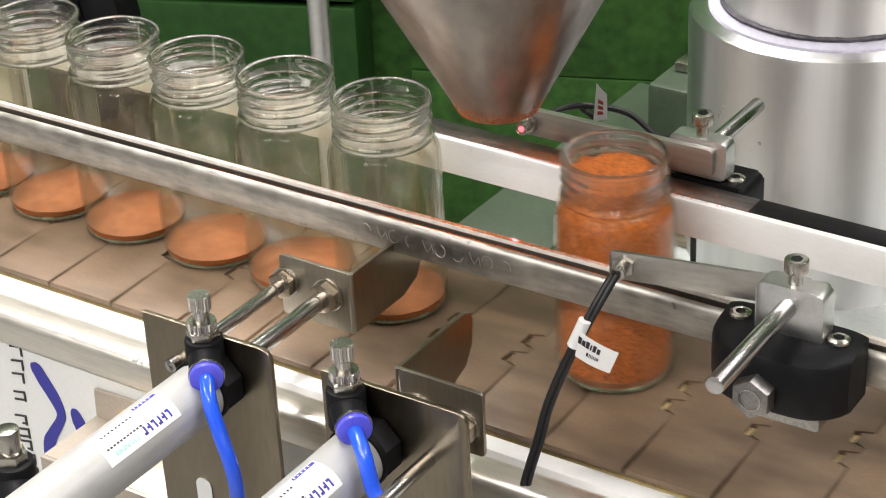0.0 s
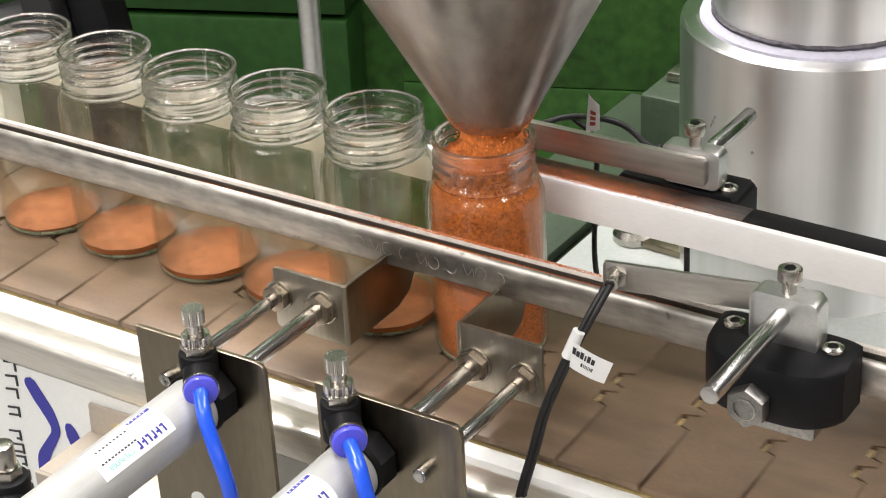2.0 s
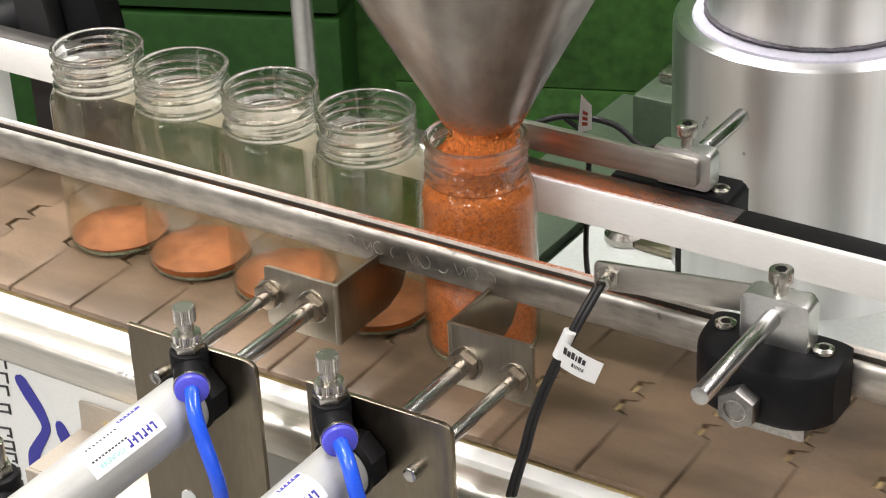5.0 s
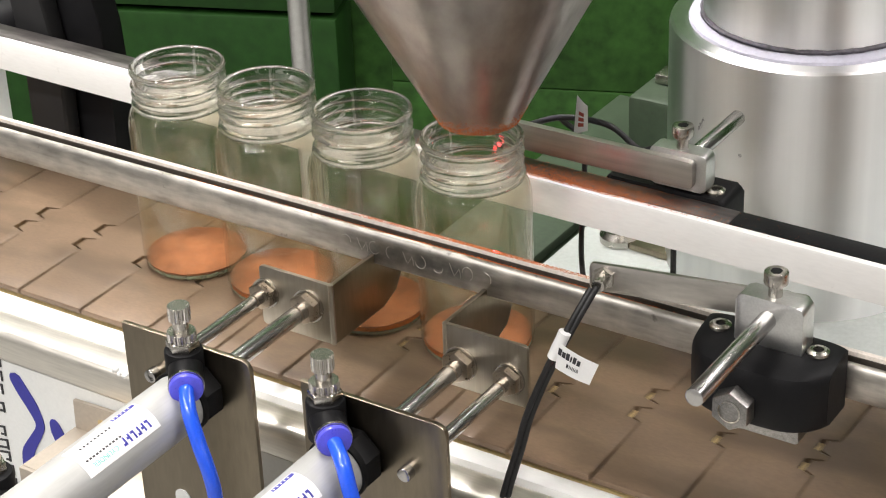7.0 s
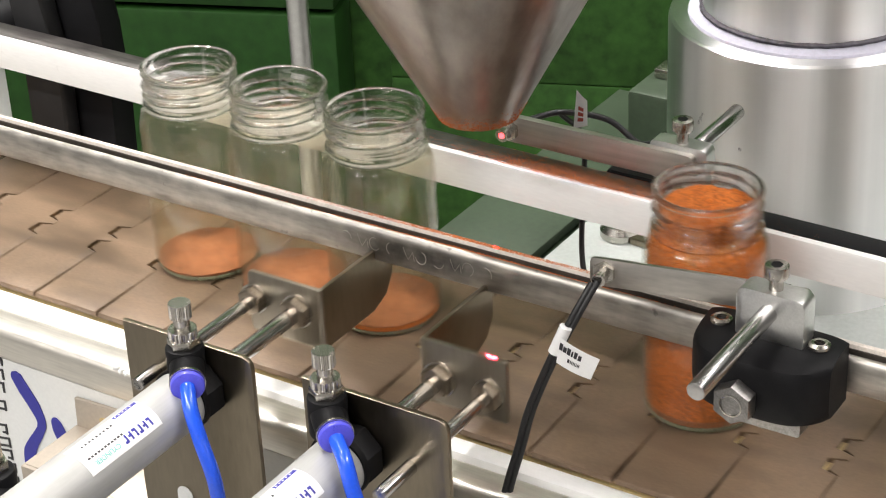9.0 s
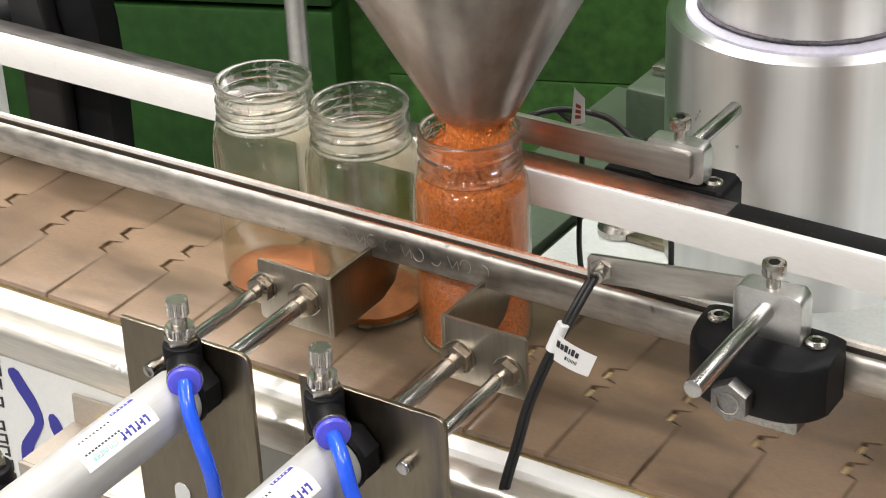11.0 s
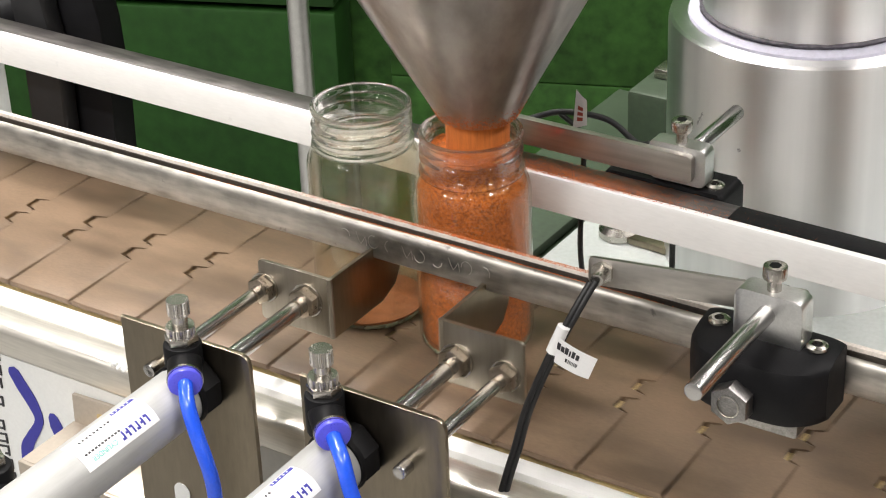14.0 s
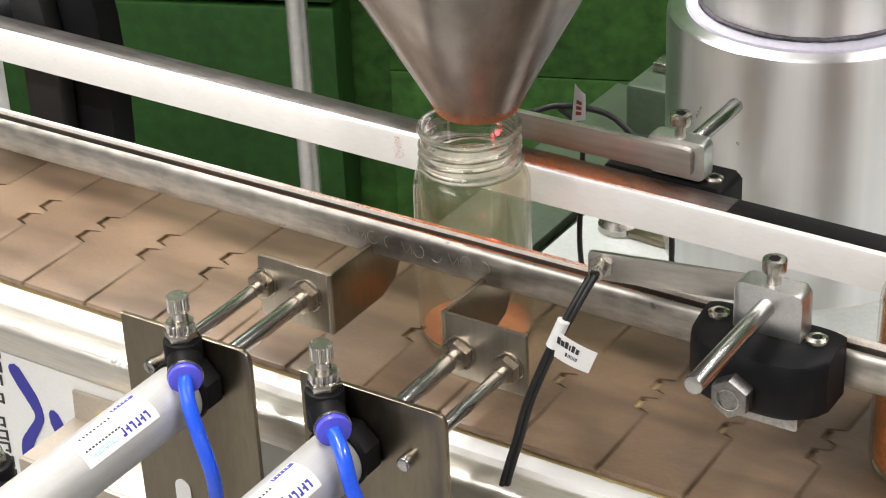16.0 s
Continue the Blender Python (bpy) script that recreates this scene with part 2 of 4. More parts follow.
def box(bm, x0, x1, y0, y1, z0, z1, bevel=0.0, seg=2):
    r = bmesh.ops.create_cube(bm, size=1)
    vs = r["verts"]
    for v in vs:
        v.co = Vector(((x0 + x1) / 2 + v.co.x * (x1 - x0), (y0 + y1) / 2 + v.co.y * (y1 - y0), (z0 + z1) / 2 + v.co.z * (z1 - z0)))
    if bevel:
        es = {e for v in vs for e in v.link_edges}
        bmesh.ops.bevel(bm, geom=list(es), offset=bevel, segments=seg, affect="EDGES", profile=0.5)
    return bm


def B(*a, **k):
    return box(bmesh.new(), *a, **k)


def rod(bm, p, q, r, r2=None, n=28, bevel=0.0):
    """A round or n-sided bar from p to q."""
    p, q = Vector(p), Vector(q)
    d = q - p
    m = Matrix.Translation((p + q) / 2) @ d.to_track_quat("Z", "Y").to_matrix().to_4x4()
    res = bmesh.ops.create_cone(bm, cap_ends=True, segments=n, radius1=r, radius2=r if r2 is None else r2, depth=d.length, matrix=m)
    if bevel:
        es = {e for v in res["verts"] for e in v.link_edges if any(len(f.verts) > 4 for f in e.link_faces)}
        bmesh.ops.bevel(bm, geom=list(es), offset=bevel, segments=2, affect="EDGES", profile=0.5)
    return bm


def R(*a, **k):
    return rod(bmesh.new(), *a, **k)


def lathe(bm, profile, c=(0, 0, 0), n=48, closed=False):
    """Turn (radius, height) pairs about the upright axis through c."""
    rings = []
    for r, z in profile:
        if r < 1e-6:
            rings.append([bm.verts.new((c[0], c[1], c[2] + z))])
        else:
            rings.append([bm.verts.new((c[0] + r * math.cos(2 * math.pi * i / n), c[1] + r * math.sin(2 * math.pi * i / n), c[2] + z)) for i in range(n)])
    pairs = list(zip(rings, rings[1:])) + ([(rings[-1], rings[0])] if closed else [])
    for a, b in pairs:
        for i in range(n):
            j = (i + 1) % n
            if len(a) == 1 and len(b) == 1:
                continue
            if len(a) == 1:
                bm.faces.new((a[0], b[j], b[i]))
            elif len(b) == 1:
                bm.faces.new((a[i], a[j], b[0]))
            else:
                bm.faces.new((a[i], a[j], b[j], b[i]))
    return bm


def prism(bm, outline, axis, lo, hi, bevel=0.0, seg=2):
    """Push a flat outline along an axis. axis y: outline is (x, z); axis x: (y, z); axis z: (x, y)."""
    def place(a, b, c):
        return {"y": (a, c, b), "x": (c, a, b), "z": (a, b, c)}[axis]
    lov = [bm.verts.new(place(a, b, lo)) for a, b in outline]
    hiv = [bm.verts.new(place(a, b, hi)) for a, b in outline]
    n = len(outline)
    fs = [bm.faces.new(lov), bm.faces.new(hiv)]
    for i in range(n):
        j = (i + 1) % n
        bm.faces.new((lov[i], lov[j], hiv[j], hiv[i]))
    if bevel:
        es = {e for f in fs for e in f.edges}
        bmesh.ops.bevel(bm, geom=list(es), offset=bevel, segments=seg, affect="EDGES", profile=0.5)
    return bm


def P(*a, **k):
    return prism(bmesh.new(), *a, **k)


def rounded(x0, x1, z0, z1, r, n=6, corners=(1, 1, 1, 1)):
    """A rectangle's outline with rounded corners (low-left, low-right, high-right, high-left)."""
    out = []
    for (cx, cz, a0), on in zip(((x0, z0, 180), (x1, z0, 270), (x1, z1, 0), (x0, z1, 90)), corners):
        if not on:
            out.append((cx, cz))
            continue
        ox, oz = (r if cx == x0 else -r), (r if cz == z0 else -r)
        for i in range(n + 1):
            a = radians(a0 + 90 * i / n)
            out.append((cx + ox + r * math.cos(a), cz + oz + r * math.sin(a)))
    return out


def spline(points, steps=8):
    pts = [Vector(p) for p in points]
    pts = [2 * pts[0] - pts[1]] + pts + [2 * pts[-1] - pts[-2]]
    out = []
    for i in range(1, len(pts) - 2):
        a, b, c, d = pts[i - 1:i + 3]
        for s in range(steps):
            t = s / steps
            out.append(0.5 * (2 * b + (c - a) * t + (2 * a - 5 * b + 4 * c - d) * t * t + (3 * b - a - 3 * c + d) * t ** 3))
    return out + [pts[-2]]


def hose(bm, points, r, n=14, steps=8):
    pts = spline(points, steps)
    rings, side = [], None
    for i, p in enumerate(pts):
        d = (pts[min(i + 1, len(pts) - 1)] - pts[max(i - 1, 0)]).normalized()
        side = d.orthogonal().normalized() if side is None else (side - d * side.dot(d)).normalized()
        up = d.cross(side)
        rings.append([bm.verts.new(p + r * (side * math.cos(2 * math.pi * k / n) + up * math.sin(2 * math.pi * k / n))) for k in range(n)])
    for a, b in zip(rings, rings[1:]):
        for k in range(n):
            bm.faces.new((a[k], a[(k + 1) % n], b[(k + 1) % n], b[k]))
    bm.faces.new(rings[0])
    bm.faces.new(rings[-1])
    return bm


# ---- the room ----
tagged(solid("floor", B(-4.2, 4.2, -3.2, 3.2, FLOOR - 0.1, FLOOR), CONCRETE), "smooth grey concrete factory floor", "floor", kind="structure")
tagged(solid("ceiling", B(-4.2, 4.2, -3.2, 3.2, CEIL, CEIL + 0.1), PLASTER), "plain grey ceiling", "ceiling", kind="structure")
# walls out of view, added to close the room and reflect in metal
for nm, a in (("wall_west", (-4.3, -4.2, -3.2, 3.2)), ("wall_east", (4.2, 4.3, -3.2, 3.2)), ("wall_south", (-4.2, 4.2, -3.3, -3.2)), ("wall_north", (-4.2, 4.2, 3.2, 3.3))):
    tagged(solid(nm, B(*a, FLOOR, CEIL), WALLM), "unseen grey plaster wall, added to reflect in the metal", "wall", kind="structure")

for x, y, rz, w in TUBES:
    lamp = thing("ceiling_light", (x, y, CEIL), "white fluorescent batten light on the ceiling", "ceiling light", "ceiling lights")
    hs = part("housing", box(bmesh.new(), -0.64, 0.64, -0.1, 0.1, -0.06, 0, 0.006), PANEL)
    hs.parent = lamp
    lamp.rotation_euler = (0, 0, radians(rz))

# green partition behind the line, set askew to it
screen = thing("wall_partition", (-0.62, 1.03, FLOOR), "dark green painted board partition wall", "wall", kind="structure")
screen.rotation_euler = (0, 0, radians(21))
back = part("backing", box(bmesh.new(), -2.2, 2.6, 0.02, 0.09, 0, 2.6), GREEN)
back.parent = screen
zb = [0, 0.235, 0.47, 0.705, 0.94, 1.2, 1.5, 1.8, 2.2, 2.6]
for x0, x1, dz in ((-0.075, 0.9, 0.0), (0.905, 2.6, 0.06)):
    for k, (a, b) in enumerate(zip(zb, zb[1:])):
        bd = part("board", box(bmesh.new(), x0, x1, 0, 0.03, a + dz * (k > 0) + 0.0004, b + dz - 0.0004, 0.002), GREEN)
        bd.parent = screen
for a, b in ((0, 0.56), (0.566, 1.3), (1.306, 2.6)):
    bd = part("panel", box(bmesh.new(), -2.2, -0.12, -0.05, 0.015, a, b, 0.004), GREEN2)
    bd.parent = screen

# ---- the conveyor ----
X0, X1 = -3.3, 3.3
MID, HALF, PITCH = -0.0135, 0.0572, 0.0381
GROW, SHIFT = 1.0078, Vector((-0.00364, 0.0050, -0.0036))


def sit(ob):
    """Bring a thing of the belt line to its true size and place."""
    ob.location = ob.location * GROW + SHIFT
    ob.scale = (GROW, GROW, GROW)


conv = thing("conveyor", (0, MID, FLOOR), "aluminium slat chain conveyor with white wear strips", "conveyor")
part("bed", B(X0, X1, MID - HALF + 0.004, MID + HALF - 0.004, -0.03, -0.0031), BEDM, conv, "dusty yellowish chain bed")
for sgn, nm in ((-1, "near"), (1, "far")):
    e = MID + sgn * HALF
    ys = sorted((e + sgn * 0.001, e + sgn * 0.0105))
    part("wear_strip", B(X0, X1, *ys, -0.028, -0.0035, 0.0012), WHITE, conv, "white plastic wear strip")
    ys = sorted((e + sgn * 0.0112, e + sgn * 0.0285))
    part("side_profile", B(X0, X1, *ys, -0.022, -0.0045, 0.004, 3), FRAME, conv)
    ys = sorted((e + sgn * 0.008, e + sgn * 0.0255))
    part("side_panel", B(X0, X1, *ys, -0.16, -0.0225), PANEL if sgn < 0 else FRAME, conv)
    for xx in (-2.6, -1.3, 1.3, 2.6):
        yy = e + sgn * 0.02
        part("leg", B(xx - 0.02, xx + 0.02, yy - 0.02, yy + 0.02, FLOOR + 0.0106, -0.16, 0.003), FRAME, conv)
SIDE = MID - HALF - 0.0255
bm = bmesh.new()
for k in range(9):
    bmesh.ops.create_icosphere(bm, subdivisions=2, radius=0.0012 + 0.0006 * math.sin(k * 2.3), matrix=Matrix.Translation((-0.073 + 0.0011 * k, SIDE - 0.0010, -0.0055 + 0.0010 * math.sin(k * 1.7))))
part("sealant_blob", bm, PANEL, conv, "white blob of sealant", 60)

sit(conv)

# guide rails
nr = thing("guide_rail", (0, -0.03, 0.044), "scuffed stainless guide rail with pale plastic strip, dusted orange", "guide rail", "guide rails")
prof = [(-0.0345, 0.0450), (-0.0337, 0.0442), (-0.0288, 0.0442), (-0.0288, 0.0540), (-0.0316, 0.0540), (-0.0316, 0.0593), (-0.0322, 0.0595), (-0.0330, 0.0591), (-0.0338, 0.0582), (-0.0343, 0.0570), (-0.0345, 0.0554)]
part("channel", P(prof, "x", -1.6, 1.6), RAILM, nr, "scuffed rolled steel channel", 50)
# lip painted dark to stand for the shaded gap behind the strip
part("inner_lip", P([(-0.0314, 0.0542), (-0.0292, 0.0542), (-0.0292, 0.0604), (-0.0297, 0.0603), (-0.0299, 0.0584), (-0.0314, 0.0582)], "x", -1.6, 1.6), RECESS, nr, "dusty channel lip, coloured dark for the shade in the recess")
part("wear_strip", B(-1.6, 1.6, -0.0290, -0.0265, 0.0542, 0.0621, 0.0005), STRIP, nr, "pale plastic strip")
fr = thing("guide_rail", (0, 0.028, 0.0675), "white plastic faced guide rail with grey steel channel", "guide rail", "guide rails")
part("wear_strip", P([(0.0278, 0.0520), (0.0305, 0.0515), (0.0305, 0.0690), (0.0284, 0.0683), (0.0278, 0.0668)], "x", -1.6, 1.6), WHITE, fr, "white plastic strip with orange dust", 25)
part("channel", B(-1.6, 1.6, 0.0308, 0.0440, 0.050, 0.0680, 0.0012), STEEL, fr, "grey steel channel")
part("channel_lid", B(-1.6, 0.1598, 0.0312, 0.0436, 0.0681, 0.0689, 0.0003), LIDM, fr, "dark worn channel top")
part("channel_insert", B(0.1600, 1.6, 0.0312, 0.0436, 0.0681, 0.0690, 0.0003), BLACK, fr, "black plastic channel insert")
fr.rotation_euler = (0, radians(0.55), 0)

# worn embossed marks on the near rail
for i in range(10):
    x, z = 0.012 + i * 0.0078 + 0.001 * math.sin(i * 2.1), 0.0520 + 0.0004 * math.sin(i)
    bm = bmesh.new()
    if i % 3 == 1:
        pts = [(x - 0.0026, -0.0345, z + 0.0028), (x - 0.0004, -0.0345, z - 0.0024), (x + 0.0020, -0.0345, z + 0.0016), (x + 0.0026, -0.0345, z - 0.0026)]
    else:
        a0, sw = 37 * i, 130 + 60 * (i % 3)
        pts = [(x + 0.0026 * math.cos(radians(a0 + sw * k / 8)), -0.0345, z + 0.0030 * math.sin(radians(a0 + sw * k / 8))) for k in range(9)]
    hose(bm, pts, 0.00017, 6, 2)
    part("embossed_mark", bm, STEEL, nr)


# chain of slats
def link_mesh():
    tabs = [(MID - 0.0078, 0.0048), (MID + 0.0078, 0.0048)]
    g, d = 0.0006, 0.0062
    lo, hi = MID - HALF, MID + HALF
    rear, front = [], []
    for y, w in tabs:
        rear += [(g, y - w), (g - d, y - w + 0.0006), (g - d, y + w - 0.0006), (g, y + w)]
        front += [(PITCH - g, y - w - 0.0006), (PITCH - g - d - 0.0020, y - w), (PITCH - g - d - 0.0020, y + w), (PITCH - g, y + w + 0.0006)]
    outline = [(g, lo)] + rear + [(g, hi), (PITCH - g, hi)] + front[::-1] + [(PITCH - g, lo)]
    bm = prism(bmesh.new(), outline, "z", -0.0028, 0.0)
    top = [e for e in bm.edges if all(v.co.z > -1e-6 for v in e.verts)]
    bmesh.ops.bevel(bm, geom=top, offset=0.0009, segments=2, affect="EDGES", profile=0.5)
    return bm


def belt_dirt(m, space):
    """Dark smears drawn out along the run, laid in the chain's own space."""
    N, L = m.node_tree.nodes, m.node_tree.links
    b = N["Principled BSDF"]
    src = b.inputs["Base Color"].links[0].from_socket
    tc, mp, nz, mr, mx = (N.new(q) for q in ("ShaderNodeTexCoord", "ShaderNodeMapping", "ShaderNodeTexNoise", "ShaderNodeMapRange", "ShaderNodeMix"))
    tc.object = space
    mp.inputs["Scale"].default_value = (13, 42, 1)
    nz.inputs["Scale"].default_value, nz.inputs["Detail"].default_value = 1.0, 2
    mr.inputs[1].default_value, mr.inputs[2].default_value, mr.inputs[3].default_value, mr.inputs[4].default_value = 0.47, 0.68, 0.0, 0.75
    L.new(tc.outputs["Object"], mp.inputs["Vector"])
    L.new(mp.outputs[0], nz.inputs["Vector"])
    L.new(nz.outputs["Fac"], mr.inputs[0])
    mx.data_type = "RGBA"
    mx.inputs[7].default_value = (0.085, 0.058, 0.036, 1)
    L.new(mr.outputs[0], mx.inputs[0])
    L.new(src, mx.inputs[6])
    L.new(mx.outputs[2], b.inputs["Base Color"])


chain = thing("slat_chain", (0, 0, 0), "tan plastic slat chain with hinged knuckle joints", "conveyor chain")
belt_dirt(BELT, chain)
SEAM, SPEED = 0.188 - 0.157 * 15.0, 0.157
NL = 92
base = SEAM + PITCH * math.floor((0.55 - SEAM) / PITCH)
slat = part("slat", link_mesh(), BELT, chain, "", 30)
slat.location = (base, 0, 0)
for i in range(1, NL):
    s2 = new("slat", slat.data)
    s2.parent = chain
    s2.location = (base - i * PITCH, 0, 0)

chain.scale = (GROW, GROW, GROW)

# ---- the jars ----
JR = 0.02525
E_POS = 0.0562
jar0 = thing("glass_jar", (0, 0, 0), "clear glass spice jar with screw neck and orange powder", "jar", "jars on the conveyor")


def jar_parts(jar):
    t = 0.0012
    outer = [(0.0232, 0.0004), (0.0246, 0.0022), (JR, 0.0055), (JR, 0.0726), (0.02510, 0.0748), (0.0247, 0.0769), (0.0240, 0.0788), (0.0231, 0.0802), (0.0221, 0.0812), (0.0214, 0.0820)]
    inner = [(r - t, max(z, 0.0027)) for r, z in reversed(outer[1:])]
    wall = lathe(bmesh.new(), outer + inner, n=72)
    part("body", wall, GLASS, jar, "clear straight glass wall", 60)
    part("bottom", lathe(bmesh.new(), [(0, 0.0016), (0.016, 0.0012), (0.0205, 0.0), (0.0230, 0.0004), (0.0238, 0.0016), (0.0237, 0.0025), (0, 0.0025)], n=72), BOTTOM, jar, "thick greenish glass bottom", 50)
    # rim, two turns of a thread that runs out, and a bead over the shoulder
    n, bm = 72, bmesh.new()
    prof = [(0.0214, 0.0785), (0.0222, 0.0790), (0.0227, 0.0799), (0.0226, 0.0810), (0.0219, 0.0818), (0.0211, 0.0824)]
    upper = [(0.0210, 0.0948), (0.0218, 0.0953), (0.0223, 0.0962), (0.0222, 0.0973), (0.0215, 0.0980), (0.0205, 0.0979), (0.0198, 0.0970), (0.0194, 0.0955), (0.0194, 0.0815), (0.0203, 0.0788)]
    zs = [0.0830 + 0.00056 * i for i in range(21)]
    cols = []
    for i in range(n):
        u = i / n
        col = [(r, z) for r, z in prof]
        for z in zs:
            h = 0.0
            for turn in (0, 1):
                zc = 0.0846 + 0.0042 * (u + turn)
                fade = min(1, max(0, 6 * u if turn == 0 else 6 * (1 - u)))
                h = max(h, fade * math.exp(-((z - zc) / 0.00075) ** 2))
            col.append((0.0210 + 0.0013 * h, z))
        col += upper
        a = 2 * math.pi * u
        cols.append([bm.verts.new((r * math.cos(a), r * math.sin(a), z + 0.0036)) for r, z in col])
    for i in range(n):
        p, q = cols[i], cols[(i + 1) % n]
        for k in range(len(p)):
            k2 = (k + 1) % len(p)
            bm.faces.new((p[k], q[k], q[k2], p[k2]))
    part("neck", bm, NECK, jar, "threaded glass neck with a rounded rim", 70)


def heap(top, edge, r, z0, seed, n=40, rough=0.0006, lean=0.0):
    """A powder body with a rough, uneven top."""
    bm = bmesh.new()
    rs = [r * k / 14 for k in range(15)]
    rings = []
    rb = r if z0 == 0 else r - 0.0007
    bot = [bm.verts.new((rb * math.cos(2 * math.pi * i / n), rb * math.sin(2 * math.pi * i / n), z0)) for i in range(n)]
    for q in reversed(rs[1:]):
        ring = []
        for i in range(n):
            a = 2 * math.pi * i / n
            x, y = q * math.cos(a), q * math.sin(a)
            z = edge + (top - edge) * (1 - (q / r) ** 1.6) + lean * x / r + rough * 2 * (noise.noise((x * 260 + seed, y * 260, 0)) + 0.5 * noise.noise((x * 620 + seed, y * 620, 3)))
            ring.append(bm.verts.new((x, y, z)))
        rings.append(ring)
    cap = bm.verts.new((0, 0, top + rough * noise.noise((seed, 0, 0))))
    for a, b in zip([bot] + rings, rings):
        for i in range(n):
            bm.faces.new((a[i], a[(i + 1) % n], b[(i + 1) % n], b[i]))
    for i in range(n):
        bm.faces.new((rings[-1][i], rings[-1][(i + 1) % n], cap))
    bm.faces.new(bot)
    return bm


jar_parts(jar0)
# base height, lower and upper radius, thickness
STEP = 0.0018


def bore(z):
    """Inside radius of the jar at height z."""
    pts = ((0.0, 0.02385), (0.0736, 0.02385), (0.0769, 0.0233), (0.0788, 0.0226), (0.0802, 0.0217), (0.0826, 0.0200), (0.0851, 0.0193), (0.11, 0.0193))
    for (z0, r0), (z1, r1) in zip(pts, pts[1:]):
        if z <= z1:
            return r0 + (r1 - r0) * (z - z0) / (z1 - z0)


LAYERS = [(z, bore(z) - 0.00002 * (k % 2), bore(z + STEP + 0.0001) - 0.00002 * (k % 2), STEP + 0.0001) for k, z in ((k, 0.0058 + STEP * k) for k in range(48))]
LOW = 0.0027


def rest(i):
    """Where layer i lies hidden in the heap before the filling; the top one, which is rough, a little deeper."""
    return LOW + 0.0002 if i < len(LAYERS) - 1 else LOW - 0.0022


jars, layers = [], []
jars.append(jar0)
for k in range(1, 7):
    jars.append(copy_thing(jar0, pose(0, 0, 0, 0, 0, 47 * k)))
TURN = [0, 63, 111, 208, 277, 20, 155]
for k, j in enumerate(jars):
    lean = (0.002, -0.0015, 0.0022, 0.001, -0.002, 0.0016, -0.001)[k]
    part("powder_heap", heap((0.0069, 0.0074, 0.0070, 0.0067, 0.0066, 0.0065, 0.0052)[k], 0.0056 if k < 6 else 0.0040, 0.02395, LOW, 3.7 * k, rough=0.0003, lean=lean * 0.15), SETTLED, None, "loose orange powder heap", 50).parent = j
    mine = []
    if k < 6:
        for i, (z, r, r2, h) in enumerate(LAYERS):
            last = i == len(LAYERS) - 1
            if r2 < r - 0.0001:
                bm = lathe(bmesh.new(), [(0, 0), (r, 0), (r2, h), (0, h)], n=32)
            else:
                bm = heap(h + (0.0014 if last else 0), h - (0.0003 if last else 0.0), r, 0, 11.3 * k + i, rough=0.0012 if last else 0.0002)
            ob = part("powder_layer", bm, POWDER, None, "packed orange powder", 50)
            ob.parent = j
            ob.location = (0, 0, z if k == 0 else rest(i))
            mine.append(ob)
    layers.append(mine)

# falling powder, drawn up inside the hopper when idle
stream = thing("powder_stream", (E_POS + 0.002, 0, 0.2), "falling stream of orange powder", "powder")
bm = bmesh.new()
rings = [(0.0150 - 0.0012 * math.sin(k * 0.9) - 0.0003 * k, -0.088 + 0.011 * k) for k in range(9)][::-1]
lathe(bm, [(0, 0.003)] + [(min(r, 0.0152), z) for r, z in rings] + [(0, -0.09)], n=26)
for v in bm.verts:
    v.co += Vector((noise.noise(v.co * 300), noise.noise(v.co * 280 + Vector((5, 0, 0))), 0)) * 0.0014
me_stream = part("flow", bm, FLOW, None, "", 60)
me_stream.parent = stream
bm = bmesh.new()
random.seed(21)
for i in range(420):
    a, z = random.uniform(0, 2 * math.pi), random.uniform(-0.05, 0.0)
    rr = 0.0142 + random.uniform(0, 0.0012)
    bmesh.ops.create_icosphere(bm, subdivisions=1, radius=random.uniform(0.0002, 0.0007), matrix=Matrix.Translation((rr * math.cos(a), rr * math.sin(a), z)))
gr = part("loose_grains", bm, FLOW, None, "loose falling powder clumps", 60)
gr.parent = stream
tagged(gr, kind="stuff")

# ---- the filler ----
HX = 0.0596
hop = thing("filling_hopper", (HX, 0, 0.106), "spun stainless steel filling cone with orange powder at its mouth", "hopper")
prof = [(0.0163, 0.106), (0.0166, 0.1058), (0.0172, 0.1066), (0.0163 + 0.56 * 0.22, 0.326), (0.136, 0.36), (0.134, 0.36), (0.0163 + 0.56 * 0.22 - 0.002, 0.327), (0.0157, 0.1068)]
part("cone", lathe(bmesh.new(), prof, (HX, 0, 0), 96, True), STEEL_V, hop, "", 40)
bm = bmesh.new()
random.seed(5)
for i in range(2200):
    a, h = random.uniform(0, 2 * math.pi), abs(random.gauss(0, 0.0030))
    r = 0.0169 + 0.56 * h
    s = random.uniform(0.00008, 0.00034)
    bmesh.ops.create_icosphere(bm, subdivisions=1, radius=s, matrix=Matrix.Translation((HX + r * math.cos(a), r * math.sin(a), 0.1060 + h)) @ Matrix.Diagonal((1, 1, random.uniform(0.5, 1.4), 1)))
tagged(part("powder_crust", bm, DUST, hop, "orange powder stuck round the mouth", 60), kind="stuff")

